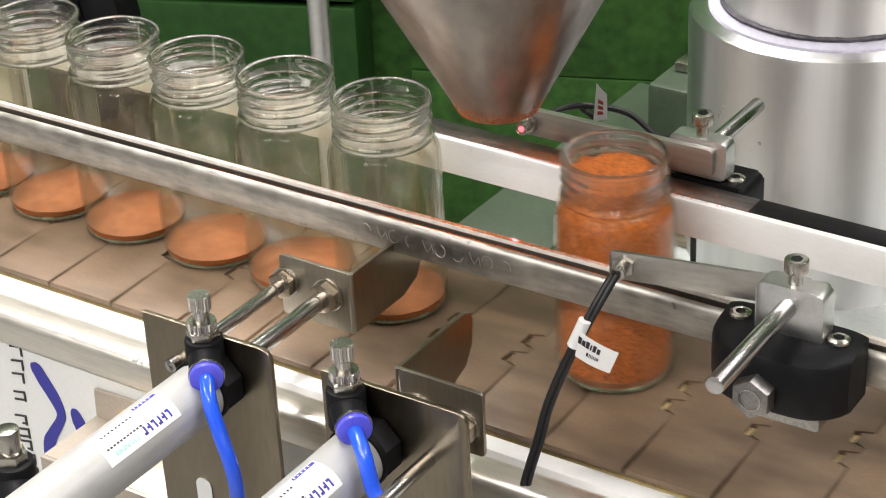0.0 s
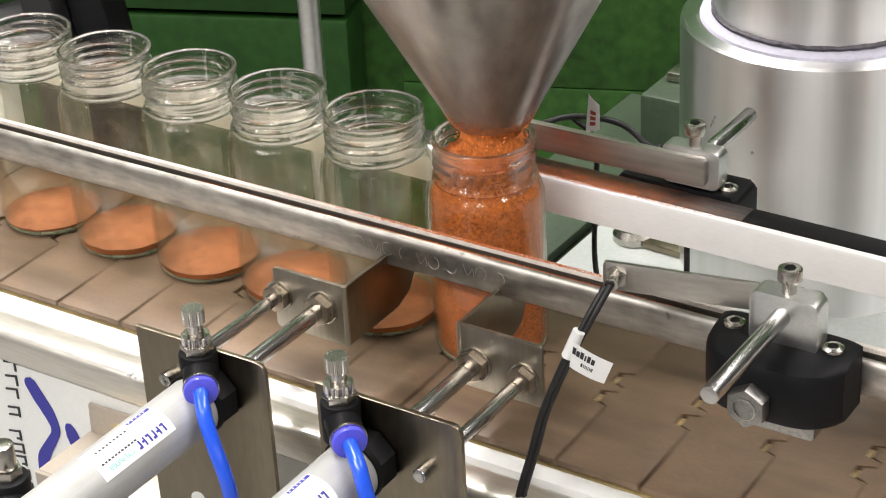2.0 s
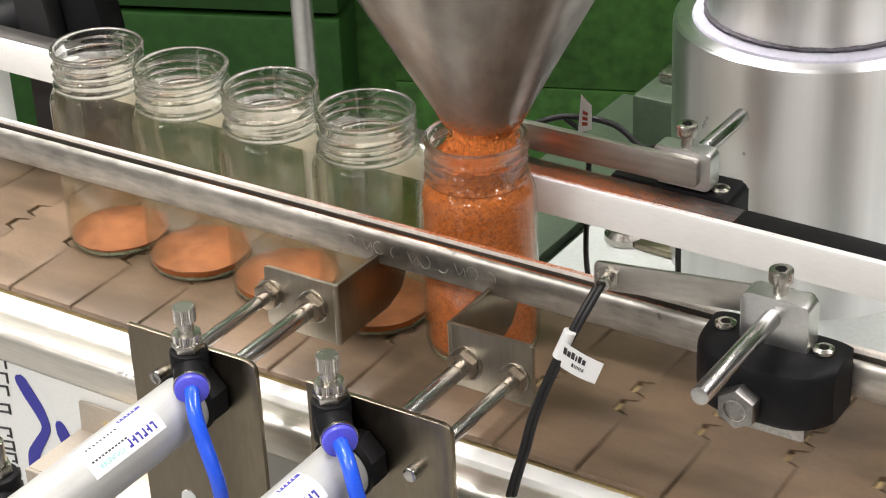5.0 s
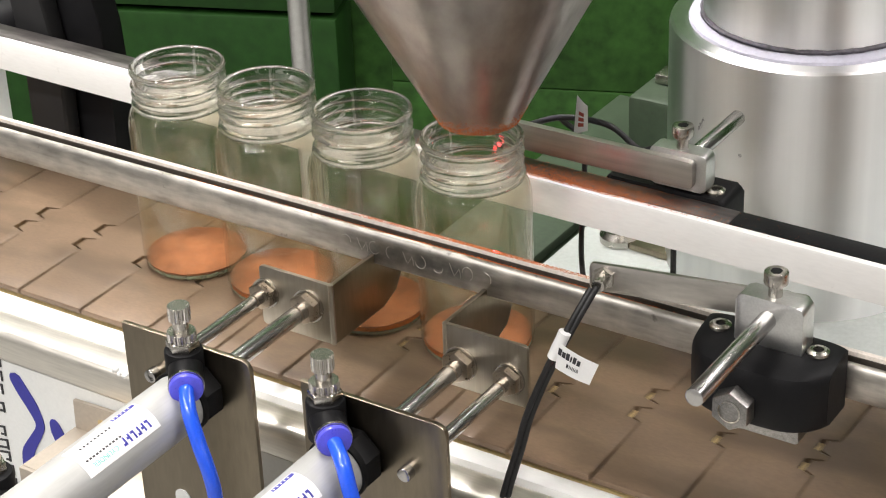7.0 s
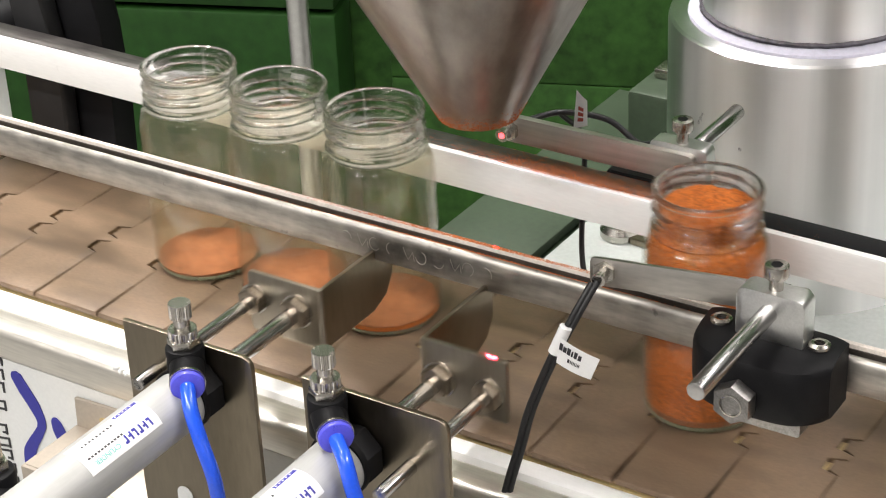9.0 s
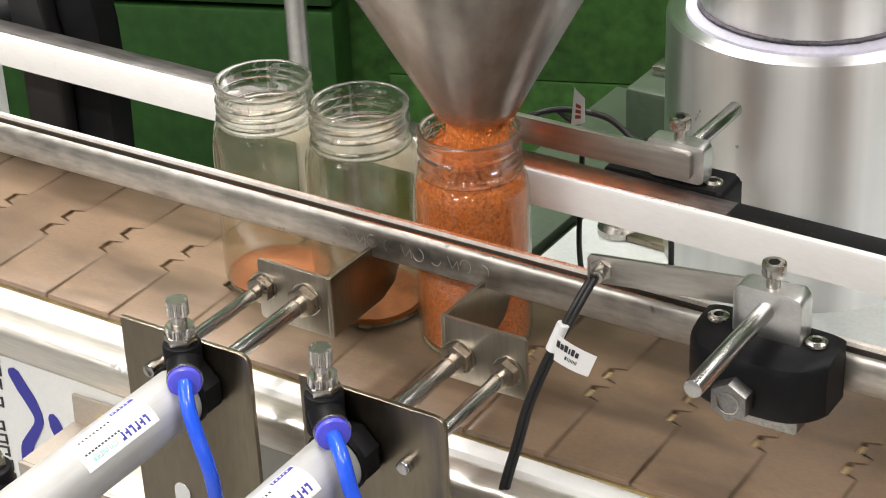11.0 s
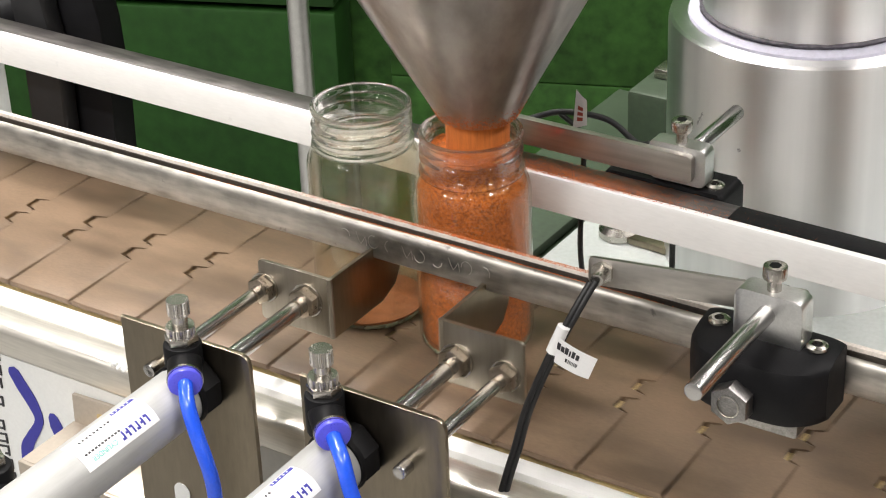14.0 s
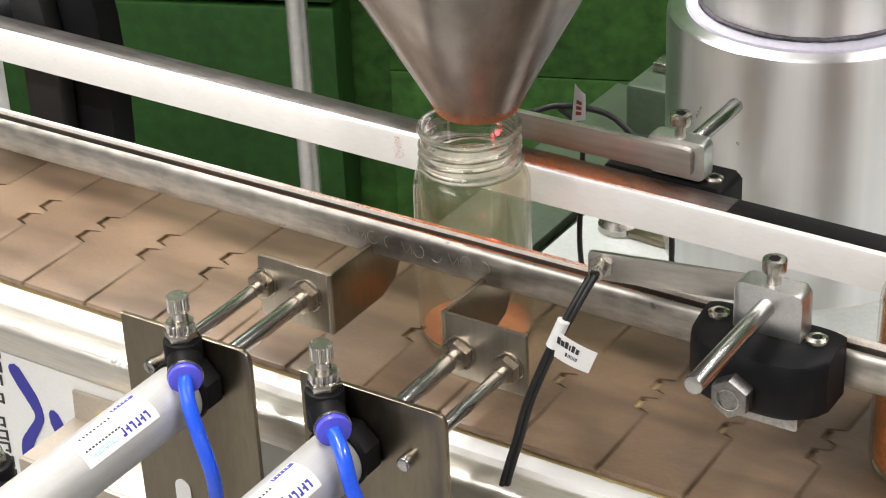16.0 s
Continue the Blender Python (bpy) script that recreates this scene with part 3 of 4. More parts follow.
CX, CY = 0.115, 0.22
col = thing("filler_column", (CX, CY, -0.09), "turned aluminium machine column with stepped shoulder", "machine column")
part("lower_drum", lathe(bmesh.new(), [(0, -0.07), (0.070, -0.07), (0.070, 0.0790), (0.0695, 0.0812), (0.0680, 0.0822), (0.0600, 0.0822), (0, 0.0822)], (CX, CY, 0), 96), ALU, col, "", 30)
part("seal_ring", lathe(bmesh.new(), [(0.0535, 0.0823), (0.0605, 0.0823), (0.0600, 0.0835), (0.0550, 0.0850), (0.0535, 0.0850)], (CX, CY, 0), 96, True), SEAL, col, "pale lavender sealing ring", 40)
part("upper_drum", lathe(bmesh.new(), [(0.0505, 0.0823), (0.0522, 0.0850), (0.0535, 0.0870), (0.0535, 0.40), (0, 0.40)], (CX, CY, 0), 96), ALU, col, "", 30)
bm = lathe(bmesh.new(), [(0.0526, 0.0851), (0.0548, 0.0853), (0.0551, 0.0866), (0.0530, 0.0876)], (CX, CY, 0), 144, True)
for v in bm.verts:
    d = Vector((v.co.x - CX, v.co.y - CY, 0)).normalized()
    v.co += d * 0.0006 * noise.noise(Vector((v.co.x, v.co.y, 0)) * 130) + Vector((0, 0, 0.0005 * noise.noise(Vector((v.co.x, v.co.y, 1)) * 170)))
part("weld_bead", bm, JOINT, col, "uneven dark joint bead", 60)

# dull scuffs and specks on the lower drum
random.seed(31)
for pts, wide, count in ((((0.0885, 0.048), (0.0868, 0.044), (0.0850, 0.0405)), 0.0005, 40), (((0.0905, 0.036), (0.0896, 0.030), (0.0880, 0.022)), 0.0003, 30), (((0.1100, 0.0365), (0.1106, 0.0350)), 0.0003, 14)):
    bm = bmesh.new()
    line = spline([Vector((x, 0, z)) for x, z in pts], 10)
    for i in range(count):
        p = random.choice(line)
        x, z, r = p.x + random.gauss(0, wide), p.z + random.gauss(0, wide), random.uniform(0.0001, 0.00042)
        y = CY - math.sqrt(0.0700 ** 2 - (x - CX) ** 2) - 0.00006
        bm.faces.new([bm.verts.new((x + r * math.cos(k * 1.257) * random.uniform(0.5, 1), y, z + 1.6 * r * math.sin(k * 1.257))) for k in range(5)])
    tagged(part("scuff", bm, SCUFF, col, "dull grey scuff", 0), kind="stuff")

tab = thing("machine_table", (0.2, 0.2, FLOOR), "grey steel machine table beside the conveyor", "machine table")
part("top_plate", B(0.003, 0.42, 0.10, 0.37, -0.056, -0.05, 0.001), TABLE, tab, "pale steel top plate")
part("top_plate", B(-0.062, -0.004, 0.10, 0.352, -0.056, -0.05, 0.001), GREYD, tab, "dark grey side plate")
part("apron", B(-0.055, 0.41, 0.11, 0.36, -0.2, -0.0565), GREYD, tab)
for xx in (-0.03, 0.39):
    for yy in (0.13, 0.34):
        part("leg", B(xx - 0.015, xx + 0.015, yy - 0.015, yy + 0.015, FLOOR, -0.2), GREYD, tab)
blk = thing("motor_box", (0.005, 0.30, -0.05), "dark grey box on the machine table", "machine box")
part("body", B(-0.018, 0.03, 0.278, 0.335, -0.0495, -0.012, 0.003), GREYD, blk)
part("cap", B(-0.012, 0.02, 0.300, 0.315, -0.0118, -0.006, 0.001), NICKEL, blk, "bright metal cap")
ft = thing("levelling_foot", (0.0267, 0.1874, -0.05), "round metal levelling foot on the table", "machine foot")
part("disc", lathe(bmesh.new(), [(0, -0.0496), (0.011, -0.0496), (0.011, -0.046), (0.008, -0.043), (0, -0.043)], (0.0267, 0.1874, 0), 32), NICKEL, ft)
part("stud", R((0.0267, 0.1874, -0.0432), (0.0267, 0.1874, -0.018), 0.004), NICKEL, ft)
lv = thing("flat_lever", (0.055, 0.186, -0.05), "flat grey steel lever with pointed end", "lever")
part("blade", P([(0.036, 0.180), (0.070, 0.178), (0.077, 0.184), (0.074, 0.190), (0.036, 0.192)], "z", -0.0497, -0.046, 0.0005), SHEET, lv)

pole = thing("support_pole", (-0.381, 0.45, FLOOR), "plain silver upright support pole", "pole")
part("pole", R((-0.381, 0.45, FLOOR + 0.006), (-0.381, 0.45, 1.2), 0.0082), ALUC, pole)
part("base_plate", R((-0.381, 0.45, FLOOR), (-0.381, 0.45, FLOOR + 0.006), 0.04), STEEL_V, pole)


# ---- rail clamps with sensors ----
def socket_screw(parent, x, y, z, r=0.0048, h=0.0055, name="cap_screw"):
    s = part(name, R((x, y, z - h), (x, y, z), r, bevel=0.0006), NICKEL, parent, "socket head cap screw")
    part("socket", R((x, y, z - 0.001), (x, y, z + 0.0002), r * 0.5, n=6), BLACK, s)
    return s


def button_screw(parent, x, y, z):
    s = part("button_screw", lathe(bmesh.new(), [(0.0019, -0.0005), (0.0043, 0.0), (0.0042, 0.001), (0.0030, 0.0018), (0.0020, 0.0016), (0.0019, -0.0005)], (x, y, z), 24), NICKEL, parent, "bright recessed screw")
    return s


cl = thing("rail_clamp", (0.213, -0.05, 0.044), "black plastic rail clamp with steel rod and bolt", "rail clamp", "rail clamps")
sec = [(-0.0362, 0.0405), (-0.0362, 0.0684), (-0.0400, 0.0690), (-0.0540, 0.0676), (-0.0615, 0.0658), (-0.0640, 0.0645), (-0.0653, 0.0622), (-0.0660, 0.0560), (-0.0655, 0.0450), (-0.0640, 0.0420), (-0.0610, 0.0405)]
bm = bmesh.new()
cols = []
for i in range(25):
    u = i / 24
    x = 0.1855 + 0.0555 * u
    k = 1 - (2 * u - 1) ** 4 * 0.42
    cols.append([bm.verts.new((x, -0.0362 + (y + 0.0362) * k, 0.0545 + (z - 0.0545) * (1 - (2 * u - 1) ** 8 * 0.12))) for y, z in sec])
for a, b in zip(cols, cols[1:]):
    for i in range(len(sec)):
        j = (i + 1) % len(sec)
        bm.faces.new((a[i], a[j], b[j], b[i]))
bm.faces.new(cols[0])
bm.faces.new(cols[-1])
part("body", bm, BLACK, cl, "", 28)
button_screw(cl, 0.1935, -0.0455, 0.0683)
button_screw(cl, 0.2330, -0.0455, 0.0683)
blk2 = part("clamp_block", P(rounded(0.2015, 0.2285, 0.0655, 0.0878, 0.0032), "y", -0.0505, -0.0405, 0.0006), ALUC, cl, "bright aluminium block")
part("lower_tongue", P(rounded(0.2035, 0.2290, 0.0290, 0.0420, 0.001), "y", -0.0505, -0.0405, 0.0005), BOLT, cl, "brushed steel tongue")
part("rod", R((0.2143, -0.1105, 0.0795), (0.2143, -0.032, 0.0795), 0.0036, bevel=0.0006), CHROME, cl, "smooth steel rod")
bolt = part("hex_bolt", R((0.2105, -0.0725, 0.0505), (0.2105, -0.0655, 0.0505), 0.0082, n=6, bevel=0.0007), BOLT, cl, "zinc plated hexagon bolt")
part("head_marks", lathe(bmesh.new(), [(0.0040, 0.0), (0.0046, 0.0002), (0.0040, 0.0004)], (0, 0, 0), 24, True), NICKEL, None).parent = bolt
mk = bolt.children[0]
mk.location = Vector((0.2105, -0.0726, 0.0505)) - origin(cl)
mk.rotation_euler = (radians(90), 0, 0)
socket_screw(cl, 0.2150, -0.0455, 0.0980, 0.0046, 0.0052)
part("screw_shank", R((0.2150, -0.0455, 0.0870), (0.2150, -0.0455, 0.0935), 0.0027), NICKEL, cl)

arm = thing("sensor_bracket", (0.175, -0.045, 0.079), "flat stainless sensor arm clamped above the rail", "sensor bracket", "sensor arms")
a0, a1 = Vector((0.1425, -0.0545, 0)), Vector((0.2260, -0.0385, 0))
dv = (a1 - a0).normalized()
nv = Vector((dv.y, -dv.x, 0))
bm = P(rounded(0, (a1 - a0).length, 0.0750, 0.0868, 0.0018), "y", -0.0008, 0.0008, 0.0003)
m = Matrix(((dv.x, -nv.x, 0, a0.x), (dv.y, -nv.y, 0, a0.y), (0, 0, 1, 0), (0, 0, 0, 1)))
bmesh.ops.transform(bm, matrix=m, verts=bm.verts)
part("strip", bm, STEEL, arm, "flat stainless strip")
sp = a0 + dv * 0.0058
part("nut", R((*(sp + nv * 0.0008).xy, 0.0815), (*(sp + nv * 0.0032).xy, 0.0815), 0.0046, n=6), NICKEL, arm, "hexagon nut")
part("fibre_head", R((*(sp + nv * 0.003).xy, 0.0815), (*(sp + nv * 0.0085).xy, 0.0815), 0.0026), NICKEL, arm, "nickel fibre sensor head")

cab = thing("sensor_cable", (0.13, -0.08, 0.0), "thin black twin sensor cable hanging in a curve", "cable")
CP = [(0.1498, -0.0625, 0.0815), (0.1488, -0.066, 0.0780), (0.1459, -0.072, 0.0692), (0.1399, -0.077, 0.0537), (0.1312, -0.080, 0.0295), (0.1268, -0.082, 0.0106), (0.1236, -0.090, -0.0130), (0.122, -0.105, -0.06), (0.122, -0.12, -0.2)]
part("core", hose(bmesh.new(), CP, 0.0013), RUBBER, cab)
part("core", hose(bmesh.new(), [(x - 0.0018, y - 0.0012, z - 0.0004) for x, y, z in CP], 0.0013), RUBBER, cab)


def flag(name, corners, bend, material, parent, label="", win=(0, 1, 0, 1), lift=0.0):
    """A small bent sheet between four corners, with thickness; win and lift cut a printed patch out of the same surface."""
    a, b, c, d = (Vector(p) for p in corners)
    n = (b - a).cross(d - a).normalized()
    if n.y > 0:
        n = -n
    bm = bmesh.new()
    front, rear = [], []
    for i in range(9):
        u = win[0] + (win[1] - win[0]) * i / 8
        o = n * (bend * math.sin(u * 2.6) + lift)
        p, q = a.lerp(b, u) + o, d.lerp(c, u) + o
        p, q = p.lerp(q, win[2]), p.lerp(q, win[3])
        front.append((bm.verts.new(p), bm.verts.new(q)))
        rear.append((bm.verts.new(p - n * 0.0002), bm.verts.new(q - n * 0.0002)))
    for i in range(8):
        bm.faces.new((front[i][0], front[i + 1][0], front[i + 1][1], front[i][1]))
        bm.faces.new((rear[i][0], rear[i][1], rear[i + 1][1], rear[i + 1][0]))
    return part(name, bm, material, parent, label, 60)


tg = thing("cable_tag", (0.145, -0.08, 0.058), "white printed tag wrapped round the cable", "tag")
TAG = [(0.1440, -0.0812, 0.0650), (0.1612, -0.0812, 0.0609), (0.1572, -0.0812, 0.0508), (0.1420, -0.0812, 0.0535)]
flag("paper", TAG, 0.0012, PAPER, tg)
part("wrap", R((0.1394, -0.0780, 0.0555), (0.1434, -0.0758, 0.0668), 0.0025, n=20), PAPER, tg)
for i, (u, w) in enumerate(((0.02, 0.09), (0.13, 0.09), (0.24, 0.09), (0.36, 0.04), (0.43, 0.08), (0.54, 0.08))):
    flag("print_bar", TAG, 0.0012, INKK, tg, "", (u, u + w, 0.16 + 0.05 * (i % 2), 0.42), 0.00025)
CHINA = (((0.30, 0.32), (0.32, 0.35)), ((0.38, 0.395), (0.42, 0.435)), ((0.46, 0.475),), ((0.50, 0.515), (0.54, 0.555)), ((0.58, 0.595), (0.61, 0.625)))
for strokes in CHINA:
    for u0, u1 in strokes:
        flag("print_bar", TAG, 0.0012, INKK, tg, "", (u0, u1, 0.58, 0.72), 0.00025)

fcl = thing("rail_clamp", (0.127, 0.057, 0.052), "black plastic rail clamp with aluminium block", "rail clamp", "rail clamps")
part("body", P(rounded(0.0950, 0.1520, 0.0505, 0.0692, 0.003), "y", 0.0442, 0.0640, 0.0016, 3), BLACK, fcl, "", 30)
button_screw(fcl, 0.1445, 0.0515, 0.0692)
part("clamp_block", P(rounded(0.1165, 0.1430, 0.0705, 0.0880, 0.0025), "y", 0.0445, 0.0530, 0.0006), ALUC, fcl, "bright aluminium block")
part("rod", R((0.1345, 0.0535, 0.0845), (0.1345, 0.0935, 0.0845), 0.0034, bevel=0.0005), CHROME, fcl, "smooth steel rod")
socket_screw(fcl, 0.1300, 0.0485, 0.0985, 0.0046, 0.0052)
part("screw_shank", R((0.1300, 0.0485, 0.0878), (0.1300, 0.0485, 0.0938), 0.0026), NICKEL, fcl)
farm = thing("sensor_bracket", (0.09, 0.042, 0.08), "flat stainless sensor arm above the far rail", "sensor bracket", "sensor arms")
part("strip", P(rounded(0.0455, 0.1385, 0.0735, 0.0858, 0.0018), "y", 0.0405, 0.0440, 0.0004), STEEL, farm, "flat stainless strip")
part("nut", R((0.0500, 0.0378, 0.0795), (0.0500, 0.0404, 0.0795), 0.0046, n=6), NICKEL, farm, "hexagon nut")
fh = part("fibre_head", R((0.0500, 0.0330, 0.0795), (0.0500, 0.0379, 0.0795), 0.0030), NICKEL, farm, "nickel fibre sensor head")
part("light_spot", R((0.0500, 0.0327, 0.0795), (0.0500, 0.0331, 0.0795), 0.0013), LASER, fh, "red light at the fibre tip")
beam = bpy.data.lights.new("sensor_beam", "SPOT")
beam.energy, beam.color, beam.spot_size, beam.spot_blend, beam.shadow_soft_size = 50.0, (1, 0.03, 0.06), radians(3.2), 0.6, 0.0006
new("sensor_beam", beam).matrix_world = look((0.0500, 0.0322, 0.0795), (0.0862, -0.0322, 0.0596))
fc = thing("sensor_cable", (0.08, 0.06, 0.09), "thin black sensor cable arched behind the arm", "cable")
part("core", hose(bmesh.new(), [(0.0500, 0.0445, 0.0795), (0.0530, 0.056, 0.0790), (0.0640, 0.064, 0.0810), (0.0850, 0.066, 0.0810), (0.1010, 0.064, 0.0740), (0.1100, 0.070, 0.070), (0.106, 0.09, 0.02), (0.10, 0.10, -0.0695)], 0.0014), RUBBER, fc)
part("core", hose(bmesh.new(), [(0.062, 0.0635, 0.0805), (0.0735, 0.064, 0.070), (0.0740, 0.062, 0.040), (0.0735, 0.064, 0.000), (0.074, 0.09, -0.0690)], 0.0013), RUBBER, fc)
ftg = thing("cable_tag", (0.072, 0.064, 0.09), "white tag with red print on the far cable", "tag")
FTAG = [(0.0718, 0.0615, 0.0945), (0.0772, 0.0615, 0.0905), (0.0772, 0.0615, 0.0785), (0.0700, 0.0615, 0.0755)]
flag("paper", FTAG, 0.0006, PAPER, ftg)
for i in range(3):
    flag("print_bar", FTAG, 0.0006, INKR, ftg, "", (0.30, 0.72, 0.36 + 0.17 * i, 0.47 + 0.17 * i), 0.0002)

# far bracket arms upstream
bk = thing("rail_bracket", (-0.24, 0.06, 0.0), "curved black plastic rail support bracket with knob", "rail bracket")
cur = [(-0.262, 0.105), (-0.214, 0.105), (-0.2085, 0.070), (-0.2065, 0.030), (-0.2080, -0.010), (-0.215, -0.050), (-0.262, -0.050), (-0.250, -0.020), (-0.2435, 0.015), (-0.2480, 0.050), (-0.260, 0.080)]
part("curved_plate", P(cur, "y", 0.062, 0.078, 0.002), BLACK, bk, "", 30)
part("side_plate", P([(-0.262, 0.10), (-0.238, 0.10), (-0.230, 0.05), (-0.230, 0.0), (-0.243, -0.05), (-0.266, -0.05), (-0.252, 0.0), (-0.252, 0.05)], "y", 0.050, 0.061, 0.002), RUBBER, bk, "", 30)
part("knob", R((-0.281, 0.045, 0.061), (-0.268, 0.075, 0.061), 0.016, bevel=0.003), BLACK, bk, "round black knob")
part("rod", R((-0.262, 0.062, 0.0745), (-0.235, 0.130, 0.0745), 0.0042), STEEL, bk, "smooth steel rod")
part("bolt", R((-0.284, 0.040, 0.060), (-0.2805, 0.046, 0.060), 0.0045, n=6), NICKEL, bk)
wp = thing("support_post", (-0.30, 0.075, FLOOR), "white painted upright support post", "post")
part("post", B(-0.338, -0.3030, 0.068, 0.083, FLOOR, 0.045, 0.002), PANEL, wp)


# ---- stop cylinders ----
def stop_unit(px, rz_, cxx, fdx, fdz, way, bends):
    """One pneumatic stop: plate, barrel, fitting and tube, on the piston line cxx."""
    m0, m1 = px
    MY = -0.1380
    st = thing("stop_cylinder", (cxx, -0.13, -0.16), "grey pneumatic stop cylinder on a bent steel plate", "pneumatic cylinder", "stop cylinders")
    ol = rounded(m0, m1, -0.1, 0.0557, 0.004, 5, (0, 0, 1, 0))
    part("mounting_plate", P(ol, "y", MY - 0.0011, MY + 0.0011, 0.0003), SHEET, st, "brushed steel mounting plate")
    part("foot", B(m0, m1, MY - 0.0011, SIDE + 0.0004, -0.102, -0.0998, 0.0004), SHEET, st)
    for sx in (m0 + 0.022, m1 - 0.012):
        part("slot", P(rounded(sx - 0.004, sx + 0.004, -0.09, -0.018, 0.0039), "y", MY - 0.0014, MY - 0.0009), PANEL, st, "pale adjusting slot")
    hd = part("front_head", P([(cxx + 0.0132 * math.cos(radians(a)), rz_ + 0.0132 * math.sin(radians(a))) for a in range(22, 382, 45)], "y", -0.150, MY - 0.0012, 0.0015), BLACK, st, "black octagonal cylinder head", 30)
    part("barrel", R((cxx, -0.300, rz_), (cxx, -0.1498, rz_), 0.0119, n=64), GREY, st, "smooth grey barrel", 40)
    part("collar", R((cxx, -0.1520, rz_), (cxx, -0.1495, rz_), 0.0130, n=48), BLACK, st)
    # flow control fitting
    fx, fy = cxx - 0.0010 + fdx, -0.1450
    zf = rz_ - 0.002 + fdz
    fit = part("flow_valve", R((fx, fy, rz_ + 0.008), (fx, fy, zf + 0.0235), 0.0076, bevel=0.0012), BLACK, st, "black elbow flow control valve")
    part("hexagon", R((fx, fy, zf + 0.0235), (fx, fy, zf + 0.0272), 0.0066, n=6, bevel=0.0005), NICKEL, fit, "nickel hexagon")
    def knurl(z0, z1, r):
        b2 = bmesh.new()
        pr = [(fx + (r if i % 4 < 2 else r * 0.87) * math.cos(math.pi * i / 36), fy + (r if i % 4 < 2 else r * 0.87) * math.sin(math.pi * i / 36)) for i in range(72)]
        return prism(b2, pr, "z", z0, z1, 0.0003, 1)
    part("lock_ring", knurl(zf + 0.0272, zf + 0.0312, 0.0058), NICKEL, fit, "knurled lock ring")
    part("stem", R((fx, fy, zf + 0.0312), (fx, fy, zf + 0.0362), 0.0032), NICKEL, fit)
    part("knob", knurl(zf + 0.0360, zf + 0.0425, 0.0045), NICKEL, fit, "knurled adjusting knob")
    ax = Vector(way).normalized()
    c0 = Vector((fx + 0.0035, fy - 0.0039, zf + 0.0160))
    part("elbow", R(c0 - ax * 0.0055, c0 + ax * 0.0095, 0.0068, bevel=0.001), BLACK, fit)
    part("steel_ring", R(c0 + ax * 0.0094, c0 + ax * 0.0106, 0.0071), NICKEL, fit)
    part("release_collar", R(c0 + ax * 0.0105, c0 + ax * 0.0132, 0.0067, bevel=0.0009), BLUE2, fit, "blue push-in collar")
    s = c0 + ax * 0.012
    pts = [s, s + ax * 0.0022 + Vector((0, 0, -0.0006))] + [Vector(p) + Vector((0.0035, -0.0039, 0.0032)) for p in bends]
    part("air_tube", hose(bmesh.new(), pts, 0.0030, 20, 10), BLUE, st, "glossy blue air tube")
    # label on the barrel
    def wrap(name, y0, y1, a0, a1, r, material, parent, label=""):
        b3 = bmesh.new()
        rows = []
        for i in range(13):
            a = radians(a0 + (a1 - a0) * i / 12)
            o = Vector((math.cos(a), 0, math.sin(a)))
            rows.append([b3.verts.new(Vector((cxx, y, rz_)) + o * q) for y, q in ((y0, r), (y1, r), (y1, r - 0.0002), (y0, r - 0.0002))])
        for p_, q_ in zip(rows, rows[1:]):
            for i in range(4):
                b3.faces.new((p_[i], p_[(i + 1) % 4], q_[(i + 1) % 4], q_[i]))
        b3.faces.new(rows[0])
        b3.faces.new(rows[-1])
        return part(name, b3, material, parent, label, 40)
    lb = wrap("label", -0.2140, -0.1745, 30, 104, 0.01205, PAPER, st, "white printed maker label")
    wrap("print_bar", -0.1880, -0.1752, 94, 102, 0.01212, INKB, lb)
    for i in range(5):
        wrap("print_bar", -0.1787 - 0.0021 * i, -0.1780 - 0.0021 * i, 96.5, 100, 0.01216, PAPER, lb)
    for i in range(9):
        wrap("print_bar", -0.1925 - 0.0020 * i, -0.1915 - 0.0020 * i, 84, 89, 0.01212, INKK, lb)
    for i in range(6):
        y = -0.1782 - 0.0027 * i
        wrap("print_bar", y - 0.0009, y, 39, 56, 0.01212, INKB, lb)
        a = (51, 45, 39, 51, 46, 39)[i]
        wrap("print_bar", y - 0.0019, y - 0.0008, a, a + 5, 0.01212, INKB, lb)
    for i in range(11):
        wrap("print_bar", -0.1932 - 0.0018 * i, -0.1920 - 0.0018 * i, 57, 61, 0.01212, INKK, lb)
    ang = 46
    o = Vector((math.cos(radians(ang)), 0, math.sin(radians(ang))))
    cu = bpy.data.curves.new("lettering", "FONT")
    cu.body, cu.size, cu.align_x, cu.align_y = "CYLINDER", 0.0029, "CENTER", "CENTER"
    cu.extrude = 0.00004
    tmp = bpy.data.objects.new("lettering", cu)
    scene.collection.objects.link(tmp)
    bpy.context.view_layer.update()
    me = bpy.data.meshes.new_from_object(tmp.evaluated_get(bpy.context.evaluated_depsgraph_get()))
    bpy.data.objects.remove(tmp)
    me.materials.append(INKT)
    tx = new("lettering", me)
    tx.parent = lb
    xa, za = Vector((0, -1, 0)), o
    ya = za.cross(xa)
    mm = Matrix((xa, ya, za)).transposed().to_4x4()
    mm.translation = Vector((cxx, -0.2030, rz_)) + o * 0.01225 - origin(lb)
    tx.matrix_basis = mm
    return st


